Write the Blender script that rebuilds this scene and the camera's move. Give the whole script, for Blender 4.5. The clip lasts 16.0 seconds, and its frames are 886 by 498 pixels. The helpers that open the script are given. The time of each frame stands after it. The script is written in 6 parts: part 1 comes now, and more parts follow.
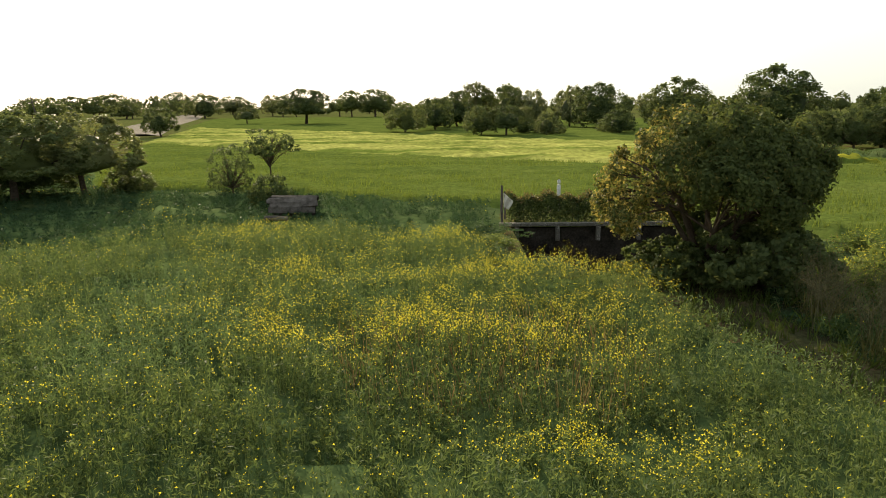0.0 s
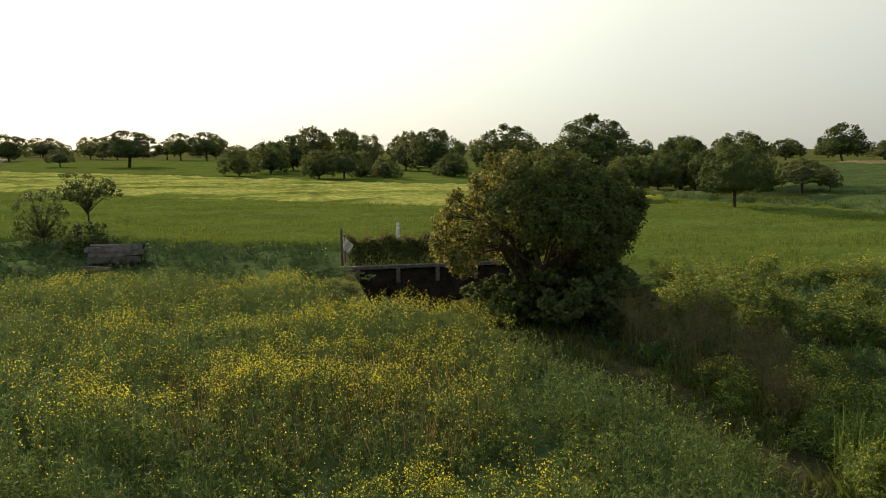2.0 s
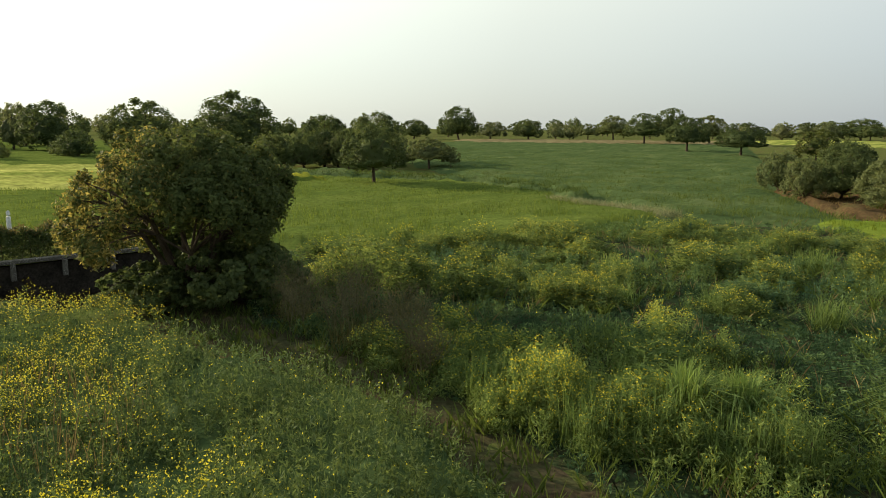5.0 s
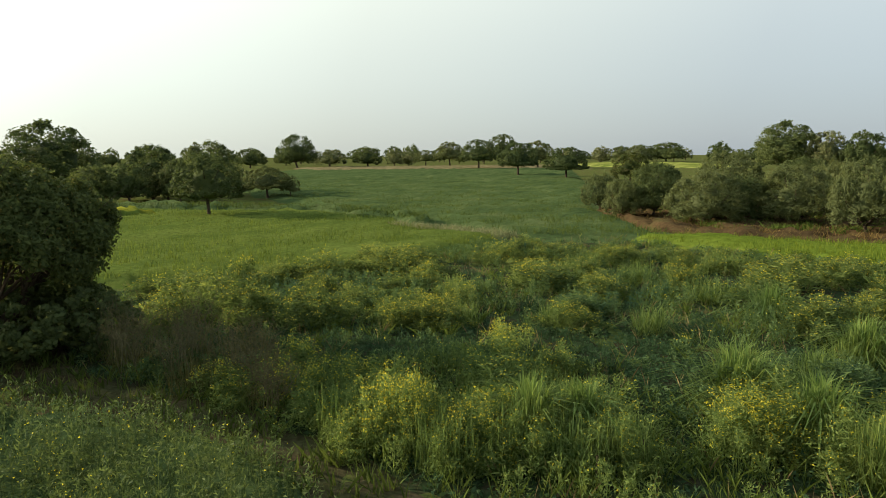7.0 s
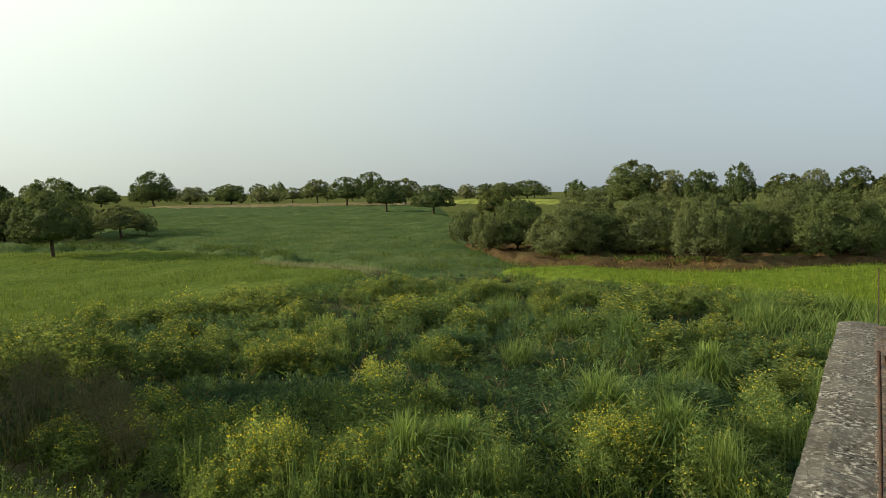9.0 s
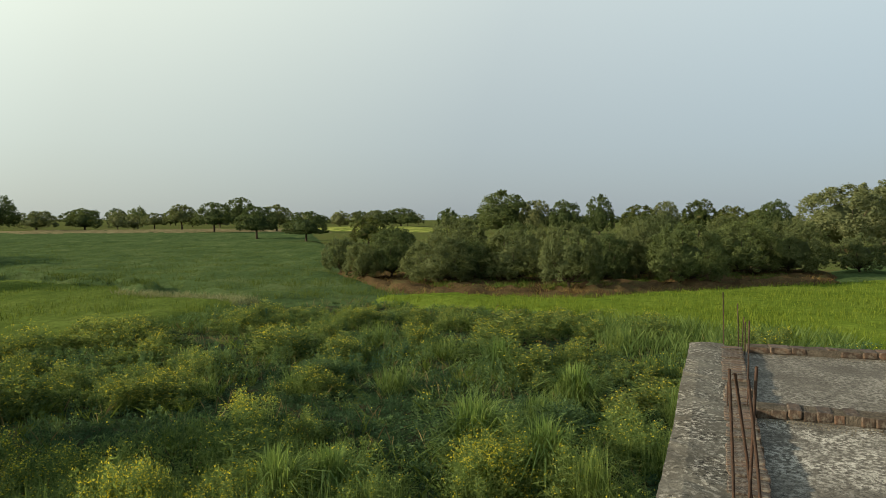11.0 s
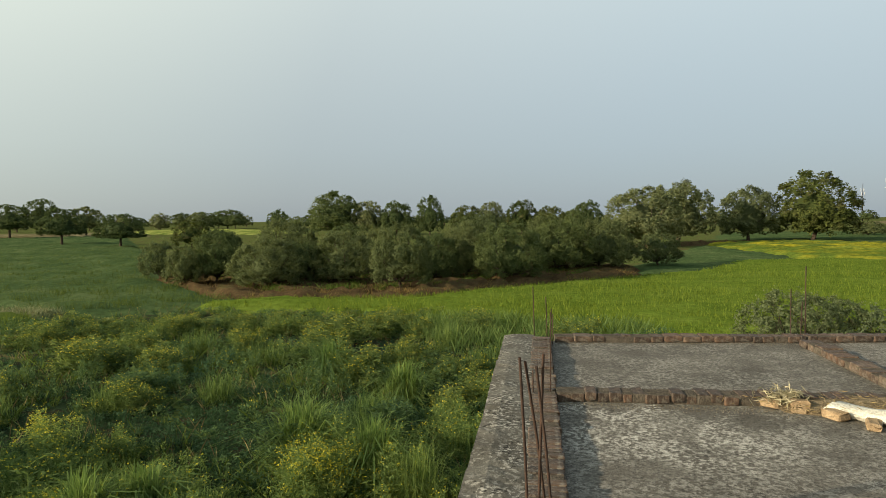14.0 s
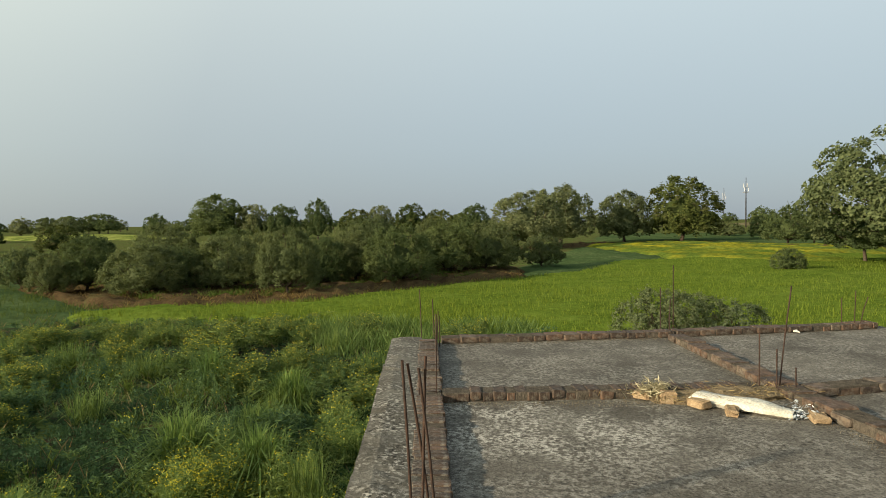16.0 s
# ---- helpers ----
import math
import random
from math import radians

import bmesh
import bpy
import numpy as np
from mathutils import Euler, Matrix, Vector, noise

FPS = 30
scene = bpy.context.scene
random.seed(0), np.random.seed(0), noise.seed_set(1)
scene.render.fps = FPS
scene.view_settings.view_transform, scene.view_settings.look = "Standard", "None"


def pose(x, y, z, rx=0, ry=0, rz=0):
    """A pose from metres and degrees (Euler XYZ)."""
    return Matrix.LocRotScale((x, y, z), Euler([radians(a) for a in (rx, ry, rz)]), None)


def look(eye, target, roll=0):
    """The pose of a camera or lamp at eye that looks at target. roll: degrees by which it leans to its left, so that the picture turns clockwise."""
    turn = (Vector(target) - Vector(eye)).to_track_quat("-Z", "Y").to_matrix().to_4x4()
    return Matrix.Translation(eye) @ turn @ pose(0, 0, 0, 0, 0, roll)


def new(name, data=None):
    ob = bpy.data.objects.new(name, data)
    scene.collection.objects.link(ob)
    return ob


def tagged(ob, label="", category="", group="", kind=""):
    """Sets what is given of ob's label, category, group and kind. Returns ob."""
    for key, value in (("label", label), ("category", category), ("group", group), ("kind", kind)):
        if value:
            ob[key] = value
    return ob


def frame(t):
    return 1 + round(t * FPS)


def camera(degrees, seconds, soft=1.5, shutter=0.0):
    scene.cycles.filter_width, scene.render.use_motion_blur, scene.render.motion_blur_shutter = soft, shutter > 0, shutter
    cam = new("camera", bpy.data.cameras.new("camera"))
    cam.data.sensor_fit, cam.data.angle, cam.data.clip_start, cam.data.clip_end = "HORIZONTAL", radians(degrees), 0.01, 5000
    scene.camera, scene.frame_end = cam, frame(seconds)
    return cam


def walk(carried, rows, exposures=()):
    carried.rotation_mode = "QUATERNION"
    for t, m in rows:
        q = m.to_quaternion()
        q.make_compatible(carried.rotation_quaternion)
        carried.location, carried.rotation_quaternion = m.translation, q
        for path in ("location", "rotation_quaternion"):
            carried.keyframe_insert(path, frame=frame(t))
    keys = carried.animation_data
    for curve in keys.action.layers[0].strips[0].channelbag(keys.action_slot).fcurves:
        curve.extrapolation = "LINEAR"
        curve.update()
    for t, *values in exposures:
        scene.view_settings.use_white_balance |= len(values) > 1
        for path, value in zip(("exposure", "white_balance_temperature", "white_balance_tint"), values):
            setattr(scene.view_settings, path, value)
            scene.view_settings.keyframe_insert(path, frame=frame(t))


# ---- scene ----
cam = camera(64.86, 16.0, soft=0.9)
EYE = 5.1
ROWS = [
    (0.0, -0.009, 0.023, -0.006, 0.05, -11.61, 0.59),
    (0.5, -0.010, 0.018, -0.006, -3.28, -10.92, 0.30),
    (1.0, -0.010, 0.018, -0.006, -5.71, -9.94, 0.29),
    (1.5, -0.011, 0.017, -0.006, -9.31, -9.13, 0.29),
    (2.0, -0.012, 0.016, -0.006, -13.09, -8.15, 0.16),
    (2.5, -0.012, 0.015, -0.006, -16.30, -7.60, 0.02),
    (3.0, -0.009, 0.021, -0.007, -21.74, -7.74, -0.06),
    (3.5, -0.005, 0.025, -0.007, -27.03, -8.43, 0.10),
    (4.0, -0.002, 0.031, -0.007, -32.47, -9.41, -0.36),
    (4.5, 0.000, 0.036, -0.007, -37.06, -9.89, -0.61),
    (5.0, 0.001, 0.036, -0.007, -41.40, -9.83, -0.51),
    (7.5, 0.010, 0.046, -0.008, -57.09, -7.06, 0.54),
    (8.0, 0.014, 0.050, -0.009, -59.78, -6.51, 0.61),
    (8.5, 0.012, 0.048, -0.008, -62.49, -5.63, 0.69),
    (11.0, 0.010, 0.081, -0.009, -75.48, -2.46, -0.05),
    (11.5, -0.014, 0.057, 0.004, -77.88, -2.62, 0.42),
    (12.0, -0.004, 0.025, 0.001, -79.76, -2.55, 0.52),
    (12.5, -0.003, -0.015, 0.000, -82.13, -2.51, 0.49),
    (13.0, -0.011, -0.032, -0.002, -84.46, -2.82, 0.51),
    (13.5, -0.012, -0.044, -0.005, -86.64, -2.46, 0.75),
    (14.0, 0.006, -0.069, -0.015, -89.16, -2.43, 0.45),
    (14.5, 0.022, -0.088, -0.018, -92.28, -2.45, 0.45),
    (15.0, 0.022, -0.090, -0.012, -93.07, -2.11, 0.57),
    (15.5, 0.030, -0.097, -0.022, -95.36, -2.20, 0.60),
    (16.0, 0.010, -0.109, -0.017, -98.23, -2.23, 0.69),
]
walk(cam, [(t, pose(x, y, EYE + z, 90 + pitch, roll, yaw)) for t, x, y, z, yaw, pitch, roll in ROWS],
     exposures=[(0.0, 1.026, 6900, 15), (1.5, 0.666, 6900, 15), (3.0, 0.226, 6900, 16), (3.6, 0.296, 6900, 16), (4.3, 0.656, 6750, 13), (5.0, 0.816, 6650, 12), (8.0, 0.756, 6500, 10), (11.0, 0.526, 6500, 9), (16.0, 0.526, 6500, 10)])

# ---- light ----
SUN_AZ, SUN_EL = -20.0, 17.5          # degrees clockwise from +y, and above the horizon
world = bpy.data.worlds.new("sky")
scene.world = world
world.use_nodes = True
wn = world.node_tree.nodes
sky = wn.new("ShaderNodeTexSky")
sky.sky_type = "NISHITA"
sky.sun_disc = False
sky.sun_elevation = radians(SUN_EL)
sky.sun_rotation = radians(SUN_AZ)
sky.air_density, sky.dust_density, sky.ozone_density = 1.0, 1.0, 1.0
bg = wn["Background"]
bg.inputs["Strength"].default_value = 0.0694
sun_way = Vector((math.sin(radians(SUN_AZ)) * math.cos(radians(SUN_EL)), math.cos(radians(SUN_AZ)) * math.cos(radians(SUN_EL)), math.sin(radians(SUN_EL))))


def sky_ramp(fac, stops):
    r = wn.new("ShaderNodeValToRGB")
    while len(r.color_ramp.elements) < len(stops):
        r.color_ramp.elements.new(0.5)
    for el, (p, c) in zip(r.color_ramp.elements, stops):
        el.position, el.color = p, (*c, 1)
    world.node_tree.links.new(fac, r.inputs["Fac"])
    return r.outputs["Color"]


def sky_mix(a, b, how, fac=1.0):
    m = wn.new("ShaderNodeMix")
    m.data_type, m.blend_type = "RGBA", how
    m.inputs[0].default_value = fac
    world.node_tree.links.new(a, m.inputs[6])
    world.node_tree.links.new(b, m.inputs[7])
    return m.outputs[2]


# dust haze: a grey-blue veil low down, brighter towards the sun
place = wn.new("ShaderNodeTexCoord")
split = wn.new("ShaderNodeSeparateXYZ")
world.node_tree.links.new(place.outputs["Generated"], split.inputs[0])
veil = sky_ramp(split.outputs["Z"], [(0.0, (0.358, 0.41, 0.446)), (0.1, (0.472, 0.537, 0.566)), (0.32, (0.68, 0.756, 0.752)), (0.6, (0.42, 0.5, 0.57)), (1.0, (0.28, 0.36, 0.46))])
turn = wn.new("ShaderNodeVectorMath")
turn.operation = "DOT_PRODUCT"
turn.inputs[1].default_value = sun_way
world.node_tree.links.new(place.outputs["Generated"], turn.inputs[0])
half = wn.new("ShaderNodeMath")
half.operation = "MULTIPLY_ADD"
half.inputs[1].default_value = half.inputs[2].default_value = 0.5
world.node_tree.links.new(turn.outputs["Value"], half.inputs[0])
glow = sky_ramp(half.outputs[0], [(0.25, (0.096, 0.101, 0.105)), (0.45, (0.1, 0.101, 0.1)), (0.58, (0.119, 0.117, 0.107)), (0.7, (0.139, 0.134, 0.116)), (0.83, (0.178, 0.172, 0.144)), (0.92, (0.235, 0.227, 0.19)), (0.975, (0.29, 0.276, 0.226))])
haze = sky_mix(veil, glow, "MULTIPLY")
bright = wn.new("ShaderNodeVectorMath")
bright.operation = "SCALE"
bright.inputs["Scale"].default_value = 100.0
world.node_tree.links.new(haze, bright.inputs[0])
world.node_tree.links.new(sky_mix(sky.outputs["Color"], bright.outputs[0], "MIX", 0.86), bg.inputs["Color"])
lamp = bpy.data.lights.new("sun", "SUN")
lamp.energy, lamp.angle, lamp.color = 5.0, radians(1.5), (1.0, 0.86, 0.64)
sun = new("sun", lamp)
sun.matrix_world = look(sun_way * 100, (0, 0, 0))


# ---- materials ----
def nodes_of(name):
    m = bpy.data.materials.new(name)
    m.use_nodes = True
    return m, m.node_tree.nodes, m.node_tree.links, m.node_tree.nodes["Principled BSDF"]


def noise_node(n, l, scale, detail=4.0, stretch=None, rough=0.5):
    tc = n.new("ShaderNodeTexCoord")
    t = n.new("ShaderNodeTexNoise")
    t.inputs["Scale"].default_value = scale
    t.inputs["Detail"].default_value = detail
    t.inputs["Roughness"].default_value = rough
    if stretch:
        mp = n.new("ShaderNodeMapping")
        mp.inputs["Scale"].default_value = stretch
        l.new(tc.outputs["Object"], mp.inputs["Vector"])
        l.new(mp.outputs["Vector"], t.inputs["Vector"])
    else:
        l.new(tc.outputs["Object"], t.inputs["Vector"])
    return t.outputs["Fac"]


def ramp_node(n, l, fac, stops):
    r = n.new("ShaderNodeValToRGB")
    e = r.color_ramp.elements
    while len(e) < len(stops):
        e.new(0.5)
    for el, (p, c) in zip(e, stops):
        el.position, el.color = p, (*c, 1)
    l.new(fac, r.inputs["Fac"])
    return r.outputs["Color"]


def mix_node(n, l, a, b, fac, how="MIX"):
    m = n.new("ShaderNodeMix")
    m.data_type, m.blend_type = "RGBA", how
    for sock, v in ((m.inputs[0], fac), (m.inputs[6], a), (m.inputs[7], b)):
        if isinstance(v, (int, float)):
            sock.default_value = v
        elif isinstance(v, tuple):
            sock.default_value = (*v, 1)
        else:
            l.new(v, sock)
    return m.outputs[2]


def surface(name, stops, scale, fine=None, rough=0.9, bump=0.3, bump_scale=40.0, stretch=None, metal=0.0, crisp=0.5):
    """Two scales of noise: stains by the ramp, a finer grain over it, and relief."""
    m, n, l, b = nodes_of(name)
    col = ramp_node(n, l, noise_node(n, l, scale, 6.0 if crisp < 0.6 else 12.0, stretch, crisp), stops)
    grain = ramp_node(n, l, noise_node(n, l, fine or scale * 9, 5.0, None, crisp), [(0.3, (0.62, 0.62, 0.62)), (0.7, (1.25, 1.25, 1.25))])
    l.new(mix_node(n, l, col, grain, 1.0, "MULTIPLY"), b.inputs["Base Color"])
    b.inputs["Roughness"].default_value, b.inputs["Metallic"].default_value = rough, metal
    b.inputs["Specular IOR Level"].default_value = 0.0 if rough > 0.8 else 0.4
    if bump:
        bp = n.new("ShaderNodeBump")
        bp.inputs["Strength"].default_value, bp.inputs["Distance"].default_value = bump, 0.02
        l.new(noise_node(n, l, bump_scale, 6.0), bp.inputs["Height"])
        l.new(bp.outputs["Normal"], b.inputs["Normal"])
    return m


def foliage(name, dark, light, trans=0.35, patch=0.0, patch_col=(0.2, 0.17, 0.05), rough=0.6):
    """Leaves: colour varies leaf by leaf, light comes through them."""
    m, n, l, b = nodes_of(name)
    geo = n.new("ShaderNodeNewGeometry")
    col = ramp_node(n, l, geo.outputs["Random Per Island"], [(0.0, dark), (1.0, light)])
    oi = n.new("ShaderNodeObjectInfo")
    tone = ramp_node(n, l, oi.outputs["Random"], [(0.0, (0.75, 0.78, 0.75)), (1.0, (1.2, 1.12, 1.0))])
    col = mix_node(n, l, col, tone, 1.0, "MULTIPLY")
    if patch:
        f = ramp_node(n, l, noise_node(n, l, patch, 3.0), [(0.54, (0, 0, 0)), (0.7, (1, 1, 1))])
        col = mix_node(n, l, col, patch_col, f)
    l.new(col, b.inputs["Base Color"])
    b.inputs["Roughness"].default_value = rough
    b.inputs["Specular IOR Level"].default_value = 0.04
    tr = n.new("ShaderNodeBsdfTranslucent")
    l.new(mix_node(n, l, col, (1.1, 1.05, 0.72), 1.0, "MULTIPLY"), tr.inputs["Color"])
    mx = n.new("ShaderNodeMixShader")
    mx.inputs[0].default_value = trans
    l.new(b.outputs[0], mx.inputs[1])
    l.new(tr.outputs[0], mx.inputs[2])
    l.new(mx.outputs[0], n["Material Output"].inputs["Surface"])
    return m


M_GROUND = surface("weedy_soil", [(0.32, (0.1, 0.075, 0.04)), (0.5, (0.085, 0.1, 0.03)), (0.7, (0.098, 0.132, 0.034))], 0.5, 6.0, bump=0.6, bump_scale=9.0)
M_EARTH = surface("brown_earth", [(0.34, (0.045, 0.032, 0.016)), (0.5, (0.088, 0.058, 0.028)), (0.66, (0.07, 0.066, 0.026))], 0.8, 6.0, bump=0.7, bump_scale=7.0, crisp=0.68)
M_WHEAT = surface("green_crop", [(0.32, (0.056, 0.084, 0.018)), (0.5, (0.088, 0.12, 0.026)), (0.68, (0.118, 0.148, 0.034))], 0.22, 2.6, bump=1.0, bump_scale=6.0, stretch=(0.6, 1.5, 1), crisp=0.7)
M_WHEAT_EAST = surface("bright_green_crop", [(0.32, (0.076, 0.114, 0.015)), (0.5, (0.105, 0.148, 0.02)), (0.68, (0.132, 0.17, 0.028))], 0.25, 2.6, bump=1.0, bump_scale=6.0, stretch=(1.5, 0.7, 1), crisp=0.7)
M_SCRUB = surface("scrub_soil", [(0.36, (0.05, 0.04, 0.024)), (0.5, (0.034, 0.05, 0.022)), (0.64, (0.046, 0.068, 0.03))], 1.4, 9.0, bump=0.8, bump_scale=14.0, crisp=0.65)
M_DRYGRASS = surface("pale_dry_grass", [(0.3, (0.09, 0.105, 0.04)), (0.7, (0.13, 0.138, 0.065))], 1.5, 6.0, bump=0.9, bump_scale=6.0)
M_STUBBLE = surface("brown_stubble", [(0.3, (0.13, 0.112, 0.055)), (0.7, (0.2, 0.168, 0.09))], 0.05, 0.4, bump=0.9, bump_scale=3.0)
# Brown soil with the sunken ditch's shade put into its colour.
M_DITCH = surface("shaded_ditch_soil", [(0.35, (0.06, 0.045, 0.026)), (0.55, (0.055, 0.058, 0.025)), (0.7, (0.1, 0.075, 0.042))], 1.2, 9.0, bump=0.7, bump_scale=12.0)
M_PALE = surface("pale_flowering_crop", [(0.38, (0.11, 0.148, 0.028)), (0.62, (0.31, 0.32, 0.085))], 0.16, 1.6, bump=0.9, bump_scale=3.0, stretch=(0.25, 1.6, 1))
M_DULL = surface("dull_green_crop", [(0.34, (0.04, 0.066, 0.025)), (0.5, (0.063, 0.094, 0.034)), (0.66, (0.094, 0.122, 0.047))], 0.2, 2.2, bump=1.0, bump_scale=4.0, stretch=(0.6, 1.2, 1), crisp=0.68)
M_YELLOW_THIN = surface("thin_flowering_mustard", [(0.42, (0.1, 0.14, 0.022)), (0.76, (0.235, 0.215, 0.02))], 0.3, 2.0, bump=0.9, bump_scale=3.0)
M_YELLOW = surface("flowering_mustard_far", [(0.42, (0.1, 0.135, 0.025)), (0.72, (0.33, 0.28, 0.02))], 0.2, 1.5, bump=0.9, bump_scale=3.0)
M_BLADE = foliage("crop_blades", (0.075, 0.115, 0.024), (0.135, 0.18, 0.04), 0.4)
M_BUSH = foliage("bush_leaves", (0.074, 0.126, 0.042), (0.235, 0.312, 0.104), 0.5)
M_FEATHER = foliage("pale_grass_leaves", (0.074, 0.128, 0.04), (0.23, 0.31, 0.1), 0.5)
M_FOUNTAIN = foliage("broad_grass_leaves", (0.11, 0.185, 0.055), (0.22, 0.31, 0.1), 0.5)
M_COVER = foliage("low_cover_leaves", (0.034, 0.072, 0.034), (0.07, 0.122, 0.058), 0.3)
M_BLADE_EAST = foliage("bright_blades", (0.09, 0.135, 0.018), (0.15, 0.2, 0.03), 0.4)
M_BLADE_DULL = foliage("dull_blades", (0.05, 0.08, 0.02), (0.09, 0.125, 0.032), 0.35)
M_OLIVE = foliage("half_dry_grass", (0.07, 0.078, 0.03), (0.17, 0.165, 0.07), 0.4)
M_STRAW = foliage("dry_straw", (0.13, 0.1, 0.05), (0.28, 0.22, 0.11), 0.2)
M_WEED = foliage("weed_leaves", (0.04, 0.082, 0.038), (0.13, 0.198, 0.084), 0.42, 0.3, (0.04, 0.088, 0.054))
M_CLUMP = foliage("clump_leaves", (0.072, 0.118, 0.04), (0.19, 0.244, 0.082), 0.5)
M_MUST = foliage("mustard_leaves", (0.056, 0.094, 0.037), (0.148, 0.194, 0.074), 0.42, 0.2, (0.092, 0.148, 0.076))
M_FLOWER = foliage("mustard_flowers", (0.42, 0.385, 0.028), (0.7, 0.64, 0.085), 0.42)
M_LEAF = foliage("tree_leaves", (0.07, 0.099, 0.043), (0.126, 0.16, 0.064), 0.45)
M_LEAF_GOLD = foliage("tree_leaves_yellowing", (0.05, 0.07, 0.024), (0.125, 0.148, 0.044), 0.42, 5.0, (0.12, 0.118, 0.046))
M_LEAF_JUJUBE = foliage("jujube_leaves", (0.05, 0.075, 0.03), (0.108, 0.136, 0.05), 0.42)
# Golden leaf colour that paints the low sun's rim on the jujube.
M_LEAF_SUNLIT = foliage("sunlit_yellow_leaves", (0.13, 0.128, 0.042), (0.31, 0.275, 0.1), 0.5)
M_LEAF_GREY = foliage("thorn_tree_leaves", (0.098, 0.124, 0.058), (0.165, 0.192, 0.084), 0.45)
M_LEAF_SILVER = foliage("broad_grey_leaves", (0.08, 0.106, 0.05), (0.17, 0.2, 0.094), 0.42)
M_LEAF_PALE = foliage("pale_grey_leaves", (0.11, 0.135, 0.07), (0.2, 0.225, 0.115), 0.48)
M_LEAF_CASTOR = foliage("castor_leaves", (0.12, 0.15, 0.075), (0.2, 0.235, 0.12), 0.5)
M_DRY = foliage("dry_twigs", (0.1, 0.084, 0.037), (0.2, 0.168, 0.074), 0.32)
M_BROWNGRASS = foliage("brown_bank_grass", (0.105, 0.075, 0.03), (0.2, 0.145, 0.055), 0.2)
M_BARK = surface("bark", [(0.3, (0.05, 0.038, 0.028)), (0.7, (0.11, 0.085, 0.06))], 4.0, bump=0.8, bump_scale=25.0, stretch=(1, 1, 0.25))
def concrete():
    """Dark weathered screed with scuffed pale laitance in fine streaks and broad worn areas."""
    m, n, l, b = nodes_of("weathered_concrete")
    broad = ramp_node(n, l, noise_node(n, l, 1.1, 5.0), [(0.36, (0.08, 0.07, 0.053)), (0.64, (0.132, 0.117, 0.091))])
    fine = ramp_node(n, l, noise_node(n, l, 60.0, 8.0), [(0.35, (0.6, 0.6, 0.6)), (0.65, (1.35, 1.35, 1.35))])
    col = mix_node(n, l, broad, fine, 1.0, "MULTIPLY")
    # laitance scuffed pale: thin everywhere, thick in one worn patch
    co = n.new("ShaderNodeTexCoord")
    off = n.new("ShaderNodeVectorMath")
    off.operation = "SUBTRACT"
    off.inputs[1].default_value = (5.3, -1.75, 3.511)
    l.new(co.outputs["Object"], off.inputs[0])
    far = n.new("ShaderNodeVectorMath")
    far.operation = "LENGTH"
    l.new(off.outputs[0], far.inputs[0])
    rag = n.new("ShaderNodeMath")
    rag.operation = "MULTIPLY_ADD"
    rag.inputs[1].default_value = 1.6
    l.new(noise_node(n, l, 1.3, 6.0, None, 0.65), rag.inputs[0])
    l.new(far.outputs["Value"], rag.inputs[2])
    span = n.new("ShaderNodeMath")
    span.operation = "MULTIPLY"
    span.inputs[1].default_value = 0.4
    l.new(rag.outputs[0], span.inputs[0])
    area = ramp_node(n, l, span.outputs[0], [(0.56, (1, 1, 1)), (0.8, (0.42, 0.42, 0.42))])
    where = ramp_node(n, l, noise_node(n, l, 2.4, 9.0, None, 0.72), [(0.42, (0.06, 0.06, 0.06)), (0.57, (1, 1, 1))])
    scuff = ramp_node(n, l, noise_node(n, l, 26.0, 7.0, None, 0.74), [(0.47, (0, 0, 0)), (0.55, (1, 1, 1))])
    sand = ramp_node(n, l, noise_node(n, l, 90.0, 3.0, None, 0.6), [(0.36, (0.3, 0.3, 0.3)), (0.54, (1, 1, 1))])
    much = mix_node(n, l, mix_node(n, l, where, area, 1.0, "MULTIPLY"), mix_node(n, l, scuff, sand, 1.0, "MULTIPLY"), 1.0, "MULTIPLY")
    col = mix_node(n, l, col, (0.52, 0.485, 0.405), much)
    pits = ramp_node(n, l, noise_node(n, l, 38.0, 3.0, None, 0.6), [(0.36, (0.5, 0.5, 0.5)), (0.42, (1, 1, 1))])
    col = mix_node(n, l, col, pits, 1.0, "MULTIPLY")
    l.new(col, b.inputs["Base Color"])
    b.inputs["Roughness"].default_value = 0.85
    b.inputs["Specular IOR Level"].default_value = 0.2
    bp = n.new("ShaderNodeBump")
    bp.inputs["Strength"].default_value, bp.inputs["Distance"].default_value = 0.5, 0.01
    l.new(noise_node(n, l, 60.0, 7.0), bp.inputs["Height"])
    l.new(bp.outputs["Normal"], b.inputs["Normal"])
    return m


M_CONC = concrete()


